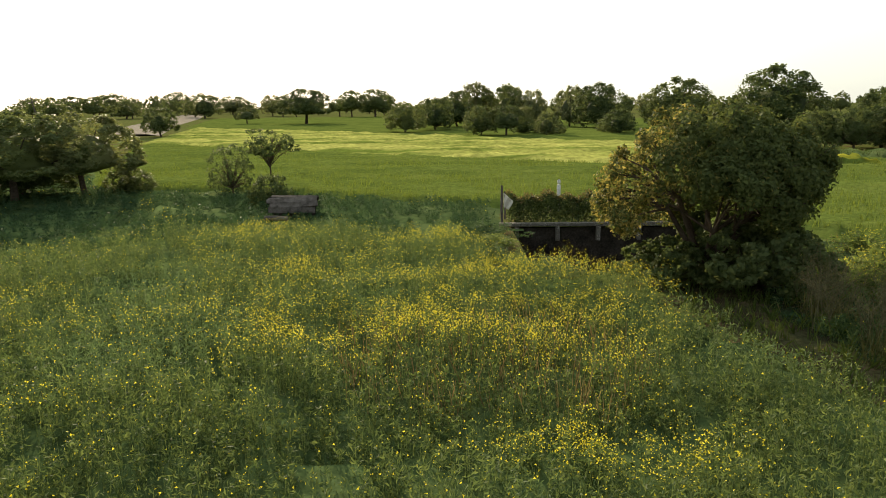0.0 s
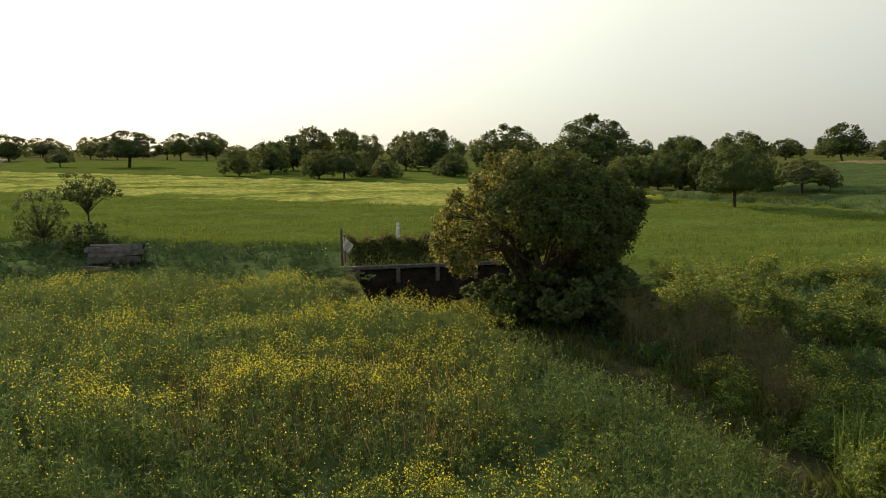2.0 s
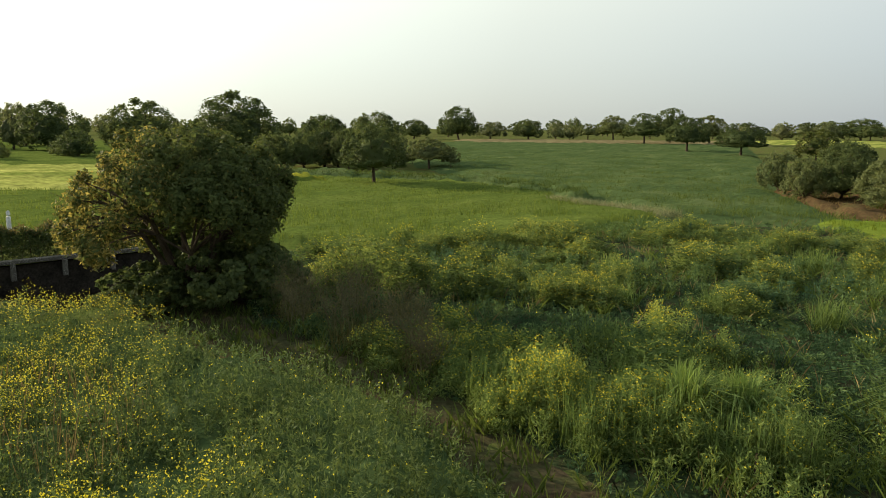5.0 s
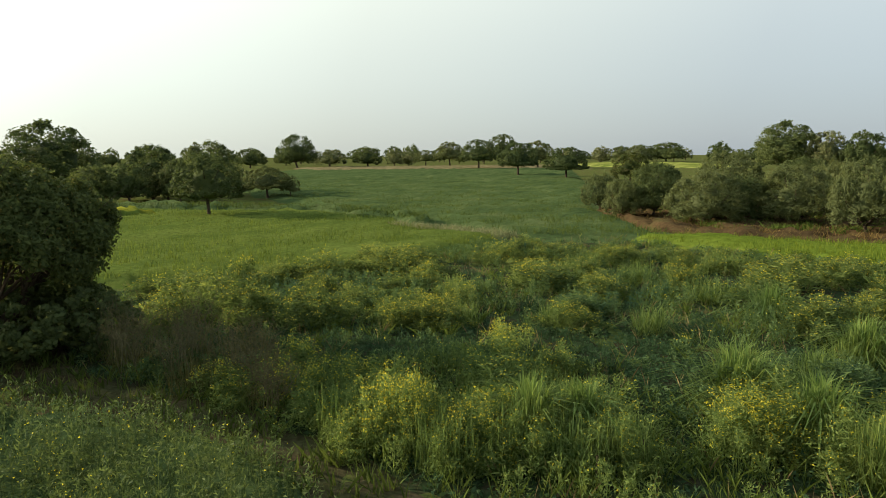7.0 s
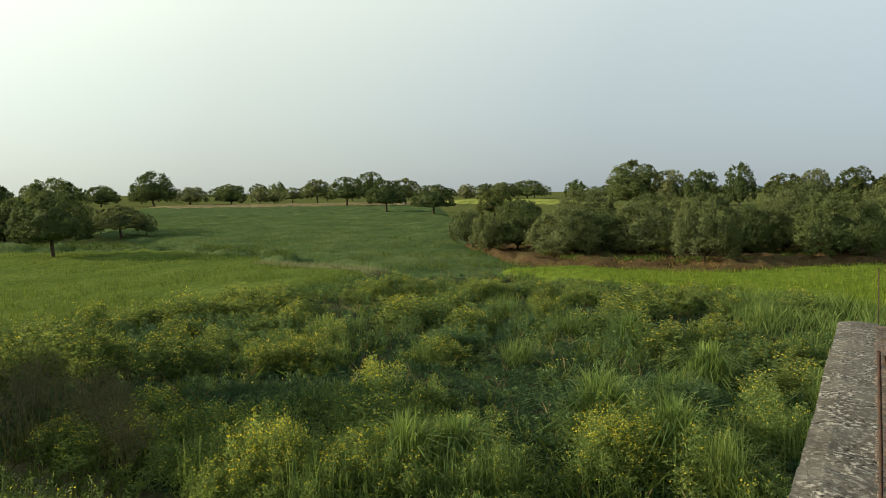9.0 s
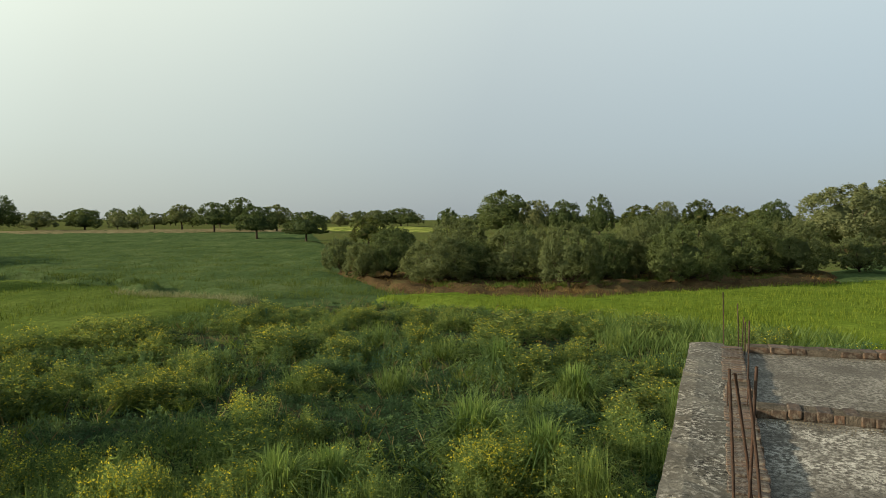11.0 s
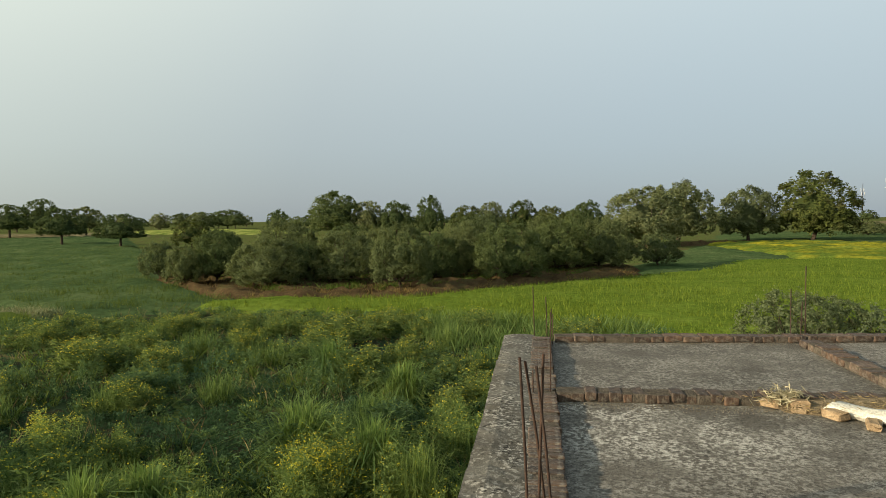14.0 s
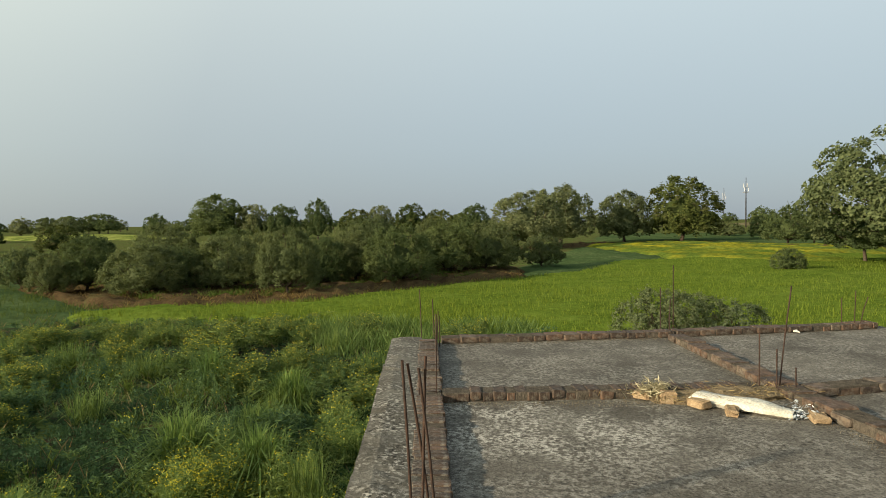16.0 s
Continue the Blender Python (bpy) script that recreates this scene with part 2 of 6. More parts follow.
def crumbling_cement():
    """Grey-brown cement with pale exposed crumbs, dark pits and worn smooth stretches."""
    m, n, l, b = nodes_of("crumbling_cement")
    col = ramp_node(n, l, noise_node(n, l, 2.4, 7.0, None, 0.65), [(0.36, (0.074, 0.066, 0.051)), (0.64, (0.13, 0.12, 0.096))])
    worn = ramp_node(n, l, noise_node(n, l, 3.1, 5.0, None, 0.6), [(0.44, (0.25, 0.25, 0.25)), (0.58, (1, 1, 1))])
    crumb = ramp_node(n, l, noise_node(n, l, 25.0, 6.0, None, 0.72), [(0.52, (0, 0, 0)), (0.57, (1, 1, 1))])
    col = mix_node(n, l, col, (0.36, 0.335, 0.28), mix_node(n, l, crumb, worn, 1.0, "MULTIPLY"))
    pits = ramp_node(n, l, noise_node(n, l, 30.0, 4.0, None, 0.65), [(0.4, (0.25, 0.25, 0.25)), (0.46, (1, 1, 1))])
    l.new(mix_node(n, l, col, mix_node(n, l, (1.0, 1.0, 1.0), pits, worn), 1.0, "MULTIPLY"), b.inputs["Base Color"])
    b.inputs["Roughness"].default_value = 0.92
    b.inputs["Specular IOR Level"].default_value = 0.1
    bp = n.new("ShaderNodeBump")
    bp.inputs["Strength"].default_value, bp.inputs["Distance"].default_value = 0.8, 0.012
    l.new(noise_node(n, l, 34.0, 5.0, None, 0.65), bp.inputs["Height"])
    l.new(bp.outputs["Normal"], b.inputs["Normal"])
    return m


M_CONC_EDGE = crumbling_cement()
M_MORTAR = surface("mortar", [(0.34, (0.06, 0.05, 0.038)), (0.66, (0.15, 0.126, 0.095))], 16.0, bump=0.8, bump_scale=60.0, crisp=0.75)
M_RUST = surface("rusty_steel", [(0.3, (0.03, 0.018, 0.012)), (0.7, (0.075, 0.038, 0.022))], 30.0, rough=0.75, bump=0.3, bump_scale=200.0, metal=0.2)
M_SACK = surface("cream_sack", [(0.3, (0.5, 0.46, 0.36)), (0.7, (0.68, 0.64, 0.52))], 5.0, 60.0, rough=0.7, bump=0.3, bump_scale=90.0)
M_PLASTIC = surface("torn_plastic", [(0.3, (0.3, 0.34, 0.36)), (0.7, (0.6, 0.62, 0.6))], 20.0, rough=0.5, bump=0.2)
M_DARKWOOD = surface("grey_weathered_wood", [(0.3, (0.07, 0.06, 0.05)), (0.7, (0.16, 0.14, 0.12))], 4.0, bump=0.5, bump_scale=30.0)
# Coloured darker than true stone so the well pit keeps its deep shade.
M_STONE = surface("darkened_stone", [(0.3, (0.022, 0.019, 0.014)), (0.7, (0.052, 0.044, 0.034))], 1.5, bump=0.8, bump_scale=12.0)
M_GALV = surface("galvanised_steel", [(0.3, (0.4, 0.4, 0.4)), (0.7, (0.55, 0.55, 0.55))], 3.0, rough=0.5, bump=0.0, metal=0.4)
M_WHITE = surface("chalky_white_paint", [(0.3, (0.55, 0.54, 0.5)), (0.7, (0.8, 0.79, 0.76))], 6.0, bump=0.2)
M_ROAD = surface("pale_dust_road", [(0.3, (0.2, 0.175, 0.14)), (0.7, (0.3, 0.27, 0.22))], 0.3, bump=0.2)


def brick_material(name, smear):
    m, n, l, b = nodes_of(name)
    oi = n.new("ShaderNodeObjectInfo")
    col = ramp_node(n, l, oi.outputs["Random"], [(0.0, (0.05, 0.034, 0.023)), (0.5, (0.086, 0.056, 0.035)), (0.85, (0.125, 0.074, 0.045)), (1.0, (0.14, 0.11, 0.077))])
    dirt = ramp_node(n, l, noise_node(n, l, 14.0, 7.0, None, 0.65), [(0.4, (0.45, 0.42, 0.38)), (0.62, (1.2, 1.15, 1.1))])
    col = mix_node(n, l, col, dirt, 1.0, "MULTIPLY")
    crust = ramp_node(n, l, noise_node(n, l, 22.0, 6.0, None, 0.7), [(0.6 - smear * 0.19, (0, 0, 0)), (0.7 - smear * 0.19, (1, 1, 1))])
    l.new(mix_node(n, l, col, (0.19, 0.17, 0.132), mix_node(n, l, crust, (smear, smear, smear), 1.0, "MULTIPLY")), b.inputs["Base Color"])
    b.inputs["Roughness"].default_value = 0.92
    bp = n.new("ShaderNodeBump")
    bp.inputs["Strength"].default_value, bp.inputs["Distance"].default_value = 0.6, 0.01
    l.new(noise_node(n, l, 50.0, 6.0), bp.inputs["Height"])
    l.new(bp.outputs["Normal"], b.inputs["Normal"])
    return m


M_BRICK = brick_material("old_brick", 0.42)
M_BRICK_SMEARED = brick_material("cement_smeared_brick", 0.65)


# ---- mesh helpers ----
def quick_mesh(name, verts, faces, mats, index=None, smooth=False):
    """A mesh from arrays: verts (n, 3), faces (m, 3 or 4)."""
    me = bpy.data.meshes.new(name)
    verts, faces = np.asarray(verts, np.float32), np.asarray(faces, np.int32)
    k = faces.shape[1]
    me.vertices.add(len(verts))
    me.vertices.foreach_set("co", verts.ravel())
    me.loops.add(faces.size)
    me.loops.foreach_set("vertex_index", faces.ravel())
    me.polygons.add(len(faces))
    me.polygons.foreach_set("loop_start", np.arange(0, faces.size, k, dtype=np.int32))
    for m in mats:
        me.materials.append(m)
    if index is not None:
        me.polygons.foreach_set("material_index", np.asarray(index, np.int32))
    if smooth:
        me.polygons.foreach_set("use_smooth", np.ones(len(faces), bool))
    me.update(calc_edges=True)
    return me


def part(name, bm, material, parent, label="", at=None):
    """Links a bmesh or a mesh as one object under a thing."""
    if isinstance(bm, bmesh.types.BMesh):
        me = bpy.data.meshes.new(name)
        bm.to_mesh(me)
        bm.free()
        me.materials.append(material)
    else:
        me = bm
    ob = new(name, me)
    ob.parent = parent
    if at is not None:
        ob.matrix_basis = at
    if label:
        tagged(ob, label)
    return ob


def thing(name, label, category, at=None, group="", kind=""):
    ob = new(name)
    ob.empty_display_size = 0.2
    if at is not None:
        ob.matrix_basis = at
    return tagged(ob, label, category, group, kind)


def block(size, at=(0, 0, 0), bevel=0.0, rough=0.0, rng=None, bm=None, turn=None):
    """A box, bevelled and slightly knocked about; at is the middle of its foot."""
    b2 = bmesh.new()
    bmesh.ops.create_cube(b2, size=1.0)
    for v in b2.verts:
        v.co = Vector((v.co.x * size[0], v.co.y * size[1], (v.co.z + 0.5) * size[2]))
    if bevel:
        bmesh.ops.bevel(b2, geom=b2.edges[:], offset=bevel, segments=1, affect="EDGES")
    if rough and rng is not None:
        for v in b2.verts:
            v.co += Vector(rng.normal(0, rough, 3))
    mat = Matrix.Translation(at) @ (turn or Matrix.Identity(4))
    bmesh.ops.transform(b2, matrix=mat, verts=b2.verts[:])
    if bm is None:
        return b2
    tmp = bpy.data.meshes.new("tmp")
    b2.to_mesh(tmp)
    b2.free()
    bm.from_mesh(tmp)
    bpy.data.meshes.remove(tmp)
    return bm


def tube_arrays(points, radii, sides=6):
    """Vertices and quads of a tapered tube through the points."""
    pts = [Vector(p) for p in points]
    vs, fs = [], []
    for i, p in enumerate(pts):
        d = (pts[min(i + 1, len(pts) - 1)] - pts[max(i - 1, 0)]).normalized()
        a = d.orthogonal().normalized() if abs(d.z) < 0.99 else Vector((1, 0, 0))
        a = (Vector((1, 0, 0)) - d * d.x).normalized() if abs(d.x) < 0.9 else (Vector((0, 1, 0)) - d * d.y).normalized()
        b = d.cross(a)
        for s in range(sides):
            w = 2 * math.pi * s / sides
            vs.append(p + (a * math.cos(w) + b * math.sin(w)) * radii[i])
    for i in range(len(pts) - 1):
        for s in range(sides):
            fs.append((i * sides + s, i * sides + (s + 1) % sides, (i + 1) * sides + (s + 1) % sides, (i + 1) * sides + s))
    return np.array(vs, np.float32), np.array(fs, np.int32)


def join_arrays(parts):
    vs, fs, o = [], [], 0
    for v, f in parts:
        vs.append(v)
        fs.append(f + o)
        o += len(v)
    return np.concatenate(vs), np.concatenate(fs)


def leaf_quads(centres, size, rng, up=0.0, long=1.6, face=None, tri=False, axis=None):
    """Small rhombic leaves at the centres, turned at random; up tilts them towards lying flat; face: the ways that they look out, axis: the ways that they point, both roughly."""
    n = len(centres)
    a = rng.normal(0, 1, (n, 3))
    a[:, 2] *= 1 - up
    if axis is not None:
        a = a * 0.45 + axis / (np.linalg.norm(axis, axis=1)[:, None] + 1e-9)
    a /= np.linalg.norm(a, axis=1)[:, None] + 1e-9
    r = rng.normal(0, 1, (n, 3))
    if face is not None:
        r = face / (np.linalg.norm(face, axis=1)[:, None] + 1e-9) + r * 0.6
        a -= r * ((a * r).sum(1) / (r * r).sum(1))[:, None]
        a /= np.linalg.norm(a, axis=1)[:, None] + 1e-9
    b = np.cross(a, r)
    b /= np.linalg.norm(b, axis=1)[:, None] + 1e-9
    s = (size * rng.uniform(0.6, 1.4, n))[:, None]
    c = np.asarray(centres)
    nrm = np.cross(a, b) * s * 0.15
    if tri:
        v = np.stack([c - a * s * long / 2, c + b * s * 0.75 + nrm, c + a * s * long / 2], 1).reshape(-1, 3)
        return v, np.arange(3 * n, dtype=np.int32).reshape(-1, 3)
    v = np.stack([c - a * s * long / 2, c + b * s / 2 + nrm, c + a * s * long / 2, c - b * s / 2 + nrm], 1).reshape(-1, 3)
    return v, np.arange(4 * n, dtype=np.int32).reshape(-1, 4)


def inside(poly, p):
    x, y = p[:, 0], p[:, 1]
    hit = np.zeros(len(p), bool)
    for (x0, y0), (x1, y1) in zip(poly, poly[1:] + poly[:1]):
        c = ((y0 > y) != (y1 > y)) & (x < (x1 - x0) * (y - y0) / ((y1 - y0) or 1e-9) + x0)
        hit ^= c
    return hit


def edge_gap(poly, p):
    """Distance of the points p from the polygon's outline."""
    d = np.full(len(p), 1e9)
    for a, b in zip(poly, poly[1:] + poly[:1]):
        a, b = np.array(a, float), np.array(b, float)
        t = np.clip(((p - a) @ (b - a)) / ((b - a) @ (b - a)), 0, 1)
        d = np.minimum(d, np.linalg.norm(p - a - t[:, None] * (b - a), axis=1))
    return d


def scatter(poly, per_m2, rng):
    q = np.array(poly)
    lo, hi = q.min(0), q.max(0)
    n = rng.poisson(per_m2 * np.prod(hi - lo))
    p = rng.uniform(lo, hi, (n, 2))
    return p[inside(poly, p)]


def fbm(p, scale, seed=0.0):
    """Smooth noise from summed waves, about -1 to 1, for arrays of places."""
    out = np.zeros(len(p))
    rng = np.random.default_rng(int(seed * 10) + 5)
    for k in range(14):
        w = rng.uniform(0.4, 2.2)
        th = rng.uniform(0, 2 * math.pi)
        out += np.sin((p[:, 0] * math.cos(th) + p[:, 1] * math.sin(th)) * w / scale * 2 * math.pi + rng.uniform(0, 6.28)) / (0.6 + w)
    return out / 4.0


# ---- ground ----
PIT = (2.8, 21.2, 10.2, 29.3)        # the sunken well: x0, y0, x1, y1


def build_ground():
    a = np.concatenate([-np.geomspace(60, 3000, 12)[::-1], np.arange(-56, 60, 4), np.geomspace(64, 3000, 12)])
    xs = np.unique(np.round(np.concatenate([a, [PIT[0], PIT[2]]]), 3))
    ys = np.unique(np.round(np.concatenate([a, [PIT[1], PIT[3]]]), 3))
    X, Y = np.meshgrid(xs, ys)
    v = np.stack([X.ravel(), Y.ravel(), np.zeros(X.size)], 1)
    faces = []
    for j in range(len(ys) - 1):
        for i in range(len(xs) - 1):
            if xs[i] >= PIT[0] - 1e-3 and xs[i + 1] <= PIT[2] + 1e-3 and ys[j] >= PIT[1] - 1e-3 and ys[j + 1] <= PIT[3] + 1e-3:
                continue
            k = j * len(xs) + i
            faces.append((k, k + 1, k + len(xs) + 1, k + len(xs)))
    tagged(new("ground", quick_mesh("ground", v, faces, [M_GROUND])), "weedy brown soil reaching to the horizon", "ground", kind="structure")


build_ground()


def crop_slab(name, poly, height, material, label, category="field", cell=1.0, bump=0.12, base=0.0):
    """The closed top of a crop: a bumpy sheet over the polygon that comes down to the ground at its edge."""
    q = np.array(poly, float)
    lo, hi = q.min(0) - cell, q.max(0) + cell
    nx, ny = int((hi[0] - lo[0]) / cell) + 2, int((hi[1] - lo[1]) / cell) + 2
    rng = np.random.default_rng(len(name) * 7 + nx)
    X, Y = np.meshgrid(lo[0] + cell * np.arange(nx), lo[1] + cell * np.arange(ny))
    p = np.stack([X.ravel(), Y.ravel()], 1) + rng.uniform(-0.3, 0.3, (nx * ny, 2)) * cell
    d = edge_gap(poly, p) * np.where(inside(poly, p), 1, -1)
    z = np.clip((d + 0.6 * cell) / (0.8 * cell), 0, 1) * height * (1 + bump * rng.normal(0, 1, len(p)) + 0.25 * fbm(p, 9.0, 2)) + base - 0.05
    v = np.stack([p[:, 0], p[:, 1], z], 1)
    k = (np.arange(ny - 1)[:, None] * nx + np.arange(nx - 1)[None]).ravel()
    f = np.stack([k, k + 1, k + nx + 1, k + nx], 1)
    f = f[(z[f] > base - 0.04).any(1)]
    used = np.unique(f)
    remap = np.zeros(len(v), np.int32)
    remap[used] = np.arange(len(used))
    return tagged(new(name, quick_mesh(name, v[used], remap[f], [material], smooth=True)), label, category, kind="stuff")


def blades(name, p, z0, tall, wide, material, label, category, rng, lean=0.25, per=1):
    """Upright pointed blades, one or more at each place."""
    p = np.repeat(p, per, 0)
    z0 = np.repeat(np.broadcast_to(z0, len(p) // per), per) if per > 1 else np.broadcast_to(z0, len(p))
    n = len(p)
    th = rng.uniform(0, 2 * math.pi, n)
    h = tall * rng.uniform(0.55, 1.25, n)
    w = wide * rng.uniform(0.6, 1.4, n)
    d = np.stack([np.cos(th), np.sin(th)], 1)
    bend = rng.normal(0, lean, (n, 2)) * h[:, None]
    base = p + rng.normal(0, 0.06 if per > 1 else 0, (n, 2))
    v = np.empty((n, 4, 3), np.float32)
    v[:, 0, :2], v[:, 0, 2] = base - d * w[:, None] / 2, z0
    v[:, 1, :2], v[:, 1, 2] = base + d * w[:, None] / 2, z0
    v[:, 2, :2], v[:, 2, 2] = base + bend * 0.5 + d * w[:, None] * 0.4, z0 + h * 0.6
    v[:, 3, :2], v[:, 3, 2] = base + bend, z0 + h
    return tagged(new(name, quick_mesh(name, v.reshape(-1, 3), np.arange(4 * n).reshape(-1, 4), [material])), label, category, kind="stuff")


WHEAT_N = [(-22, 44), (-12, 42), (-3, 37.5), (2, 35.5), (10.5, 34), (13, 28.5), (16, 25.5), (20, 22.5), (28, 21), (35.4, 21.3), (36.2, 26), (38, 31), (41.3, 34.4), (43.2, 44), (40.4, 53), (34, 67), (24, 55.5), (14, 57.5), (0, 66.6), (-17.4, 79.4), (-32.8, 92.6), (-42, 100), (-31, 64)]
PALE_N = [(-43, 101.5), (-32.8, 93.8), (-17.4, 80.6), (0, 67.8), (14, 58.7), (23.6, 56.8), (33, 68.5), (37, 78), (21, 93), (-14, 131), (-61, 176)]
DULL_NE = [(47, 46), (44.6, 33.2), (40.8, 29), (38.8, 25), (37.4, 20.4), (38.4, 17.8), (40.6, 15.6), (42.6, 13.4), (44.1, 15.5), (47.2, 17.8), (51, 20.2), (59.2, 26.2), (79, 32.5), (130, 60), (230, 110), (230, 230), (110, 145), (60, 72)]
WHEAT_E = [(40.4, 14.9), (42.5, 12.3), (42.8, 8.5), (43.8, 1.9), (49.7, -4.8), (56.2, -13.2), (62, -21.5), (76, -31), (90, -62), (60, -78), (30, -52), (22.5, -25), (25, -14), (28, -6.6), (32, -2.4), (35, 1.6), (37.2, 5.6), (38.4, 9.6), (38.8, 13.7)]
EARTH_E = [(47.4, 17.2), (44.4, 14.9), (43.1, 12.4), (43.5, 8.6), (44.4, 2), (50.2, -4.4), (56.6, -13.2), (59, -15.4), (67, -17.5), (76, -12), (74, 8), (84, 26), (78, 31), (59.2, 25.2), (51.2, 19.6)]
YELLOW_E = [(127, -46), (112, -51), (96, -60), (82, -63), (90, -78), (100, -84), (137, -68)]
DULL_E = [(57.4, -14.4), (59.4, -16), (67, -18), (80, -23), (124, -44.6), (102, -42.4), (86, -41.4), (75, -33), (62.8, -21.4)]
THIN_E = [(125.5, -45.6), (112, -50.8), (96, -59.8), (82, -62.8), (68.5, -54), (74, -46), (86, -42), (102, -43)]

crop_slab("wheat_field", WHEAT_N, 0.42, M_WHEAT, "dense green young wheat standing in a flat field", "wheat field", 0.8)
crop_slab("pale_crop_field", PALE_N, 0.5, M_PALE, "pale yellow-green flowering crop in rows", "crop field", 1.6, 0.2)
crop_slab("dull_crop_field", DULL_NE, 0.45, M_DULL, "dull green tall grassy crop", "crop field", 1.6, 0.25)
crop_slab("wheat_field", WHEAT_E, 0.4, M_WHEAT_EAST, "bright green young wheat beyond the roof", "wheat field", 0.8)
crop_slab("earth_bank", EARTH_E, 0.46, M_EARTH, "bare red-brown earth bank under thorn trees", "earth bank", 0.7, 0.35)
crop_slab("mustard_field", YELLOW_E, 0.6, M_YELLOW, "far mustard field in yellow flower", "mustard field", 1.2, 0.2)
crop_slab("mustard_field", THIN_E, 0.52, M_YELLOW_THIN, "thin mustard with scattered yellow flowers before the far trees", "mustard field", 1.2, 0.2)
crop_slab("green_strip", DULL_E, 0.3, M_DULL, "strip of dull green grass before the mustard", "grass strip", 1.2, 0.25)
crop_slab("mustard_patch", [(29.4, 56.2), (34.4, 55.6), (34.9, 59.7), (29.9, 60.2)], 0.7, M_YELLOW, "small patch of yellow mustard at the edge of the wheat", "mustard", 0.5, 0.2)

# Dull dark grass laid along the boundary to draw its shadow band.
SHADE_STRIP = [(33, 69), (41, 56), (43.8, 44.5), (41.9, 34.6), (38.9, 30.8), (40.3, 29.6), (44, 33.6), (46.5, 44.5), (43.5, 59), (35.5, 71)]
DRY_STRIP = [(37.0, 31.2), (38.4, 31.6), (38.0, 25.5), (36.9, 20.6), (35.4, 21.0), (36.0, 25.6)]
crop_slab("tall_grass_strip", SHADE_STRIP, 0.6, M_DULL, "strip of dark grass standing in for the shadow band on the field boundary", "grass strip", 0.8, 0.25)
crop_slab("dry_grass_strip", DRY_STRIP, 0.4, M_DRYGRASS, "strip of pale dry seeding grass", "dry grass", 0.6, 0.12)

crop_slab("stubble_field", [(172, 180), (210, 225), (300, 150), (240, 108)], 0.7, M_STUBBLE, "far strip of brown stubble under the tree line", "stubble field", 4.0, 0.1)

crop_slab("earth_bund", [(119, -33.5), (123, -38.3), (130, -54), (131, -66.5), (121, -72), (105, -73.2), (94, -80), (95.5, -82.5), (106, -76.5), (122, -75.6), (134.5, -68.5), (134, -53), (126.5, -37), (121.5, -32)], 0.5, M_EARTH, "low bare earth bund under the far trees", "earth bund", 0.8, 0.3)
crop_slab("stubble_field", [(481, -284), (411, -301), (364, -313), (480, -430), (700, -430)], 0.6, M_STUBBLE, "distant strip of pale straw-coloured stubble", "stubble field", 8.0, 0.1)

crop_slab("stubble_field", [(160, -62), (235, -95), (215, -150), (128, -96)], 0.35, M_DULL, "far dull green crop beyond the mustard", "crop field", 4.0, 0.1)

crop_slab("far_crop_field", [(-63, 179), (-14, 133.5), (22, 95), (38, 82), (48, 150), (70, 215), (20, 340), (-105, 330)], 0.5, M_WHEAT, "far light green crop among the scattered trees", "crop field", 3.0, 0.1)
crop_slab("pale_crop_field", [(262, 75), (300, 66), (420, 130), (400, 175), (285, 130)], 0.5, M_PALE, "far pale green crop beyond the thorn trees", "crop field", 6.0, 0.1)

rngw = np.random.default_rng(11)
for nm, poly, lab in (("wheat_blades", WHEAT_N, "green wheat blades of the north field"), ("wheat_blades", WHEAT_E, "bright green wheat blades of the east field")):
    p = scatter(poly, 40, rngw)
    far = np.linalg.norm(p, axis=1)
    p = p[(rngw.uniform(0, 1, len(p)) < np.clip(32 / far, 0, 1) ** 1.6) & (p[:, 1] > -60)]
    blades(nm, p, 0.28, 0.26, 0.034, M_BLADE_EAST if poly is WHEAT_E else M_BLADE, lab, "wheat", rngw, 0.2)
for poly, mat in ((WHEAT_N, M_BLADE), (WHEAT_E, M_BLADE_EAST)):
    p = scatter(poly, 46, rngw)
    p = p[(np.linalg.norm(p, axis=1) < 62) & (edge_gap(poly, p) < 1.3)]
    blades("wheat_edge", p, 0.02, 0.5, 0.03, mat, "upright wheat stalks along the edge of the field", "wheat", rngw, 0.2)
p = scatter([q for q in DULL_NE if q[0] < 140], 44, rngw)
far = np.linalg.norm(p, axis=1)
p = p[rngw.uniform(0, 1, len(p)) < np.clip(48 / far, 0, 1) ** 2 * np.clip(0.42 + 1.3 * fbm(p, 4.0, 40), 0.06, 1)]
q = scatter(EARTH_E, 26, rngw)
q = q[(np.linalg.norm(q, axis=1) < 72) & (rngw.uniform(0, 1, len(q)) < np.clip(0.45 + 1.2 * fbm(q, 3.0, 44), 0.04, 1))]
blades("bank_grass", q, 0.22, 0.36, 0.024, M_BROWNGRASS, "dry brown grass on the earth bank", "dry grass", rngw, 0.5)
q = scatter(EARTH_E, 60, rngw)
q = q[(np.linalg.norm(q, axis=1) < 66) & (edge_gap(EARTH_E, q) > 3.2) & (rngw.uniform(0, 1, len(q)) < np.clip(0.3 + 1.6 * fbm(q, 4.0, 46), 0, 1))]
blades("bank_weeds", q, 0.3, 0.4, 0.04, M_BLADE, "patches of fresh green grass under the thorn trees", "grass", rngw, 0.4)
blades("seeding_grass", scatter(DRY_STRIP, 90, rngw), 0.2, 0.42, 0.02, foliage("seeding_grass_heads", (0.16, 0.17, 0.09), (0.32, 0.32, 0.19), 0.3), "pale seeding heads of dry grass", "dry grass", rngw, 0.35)
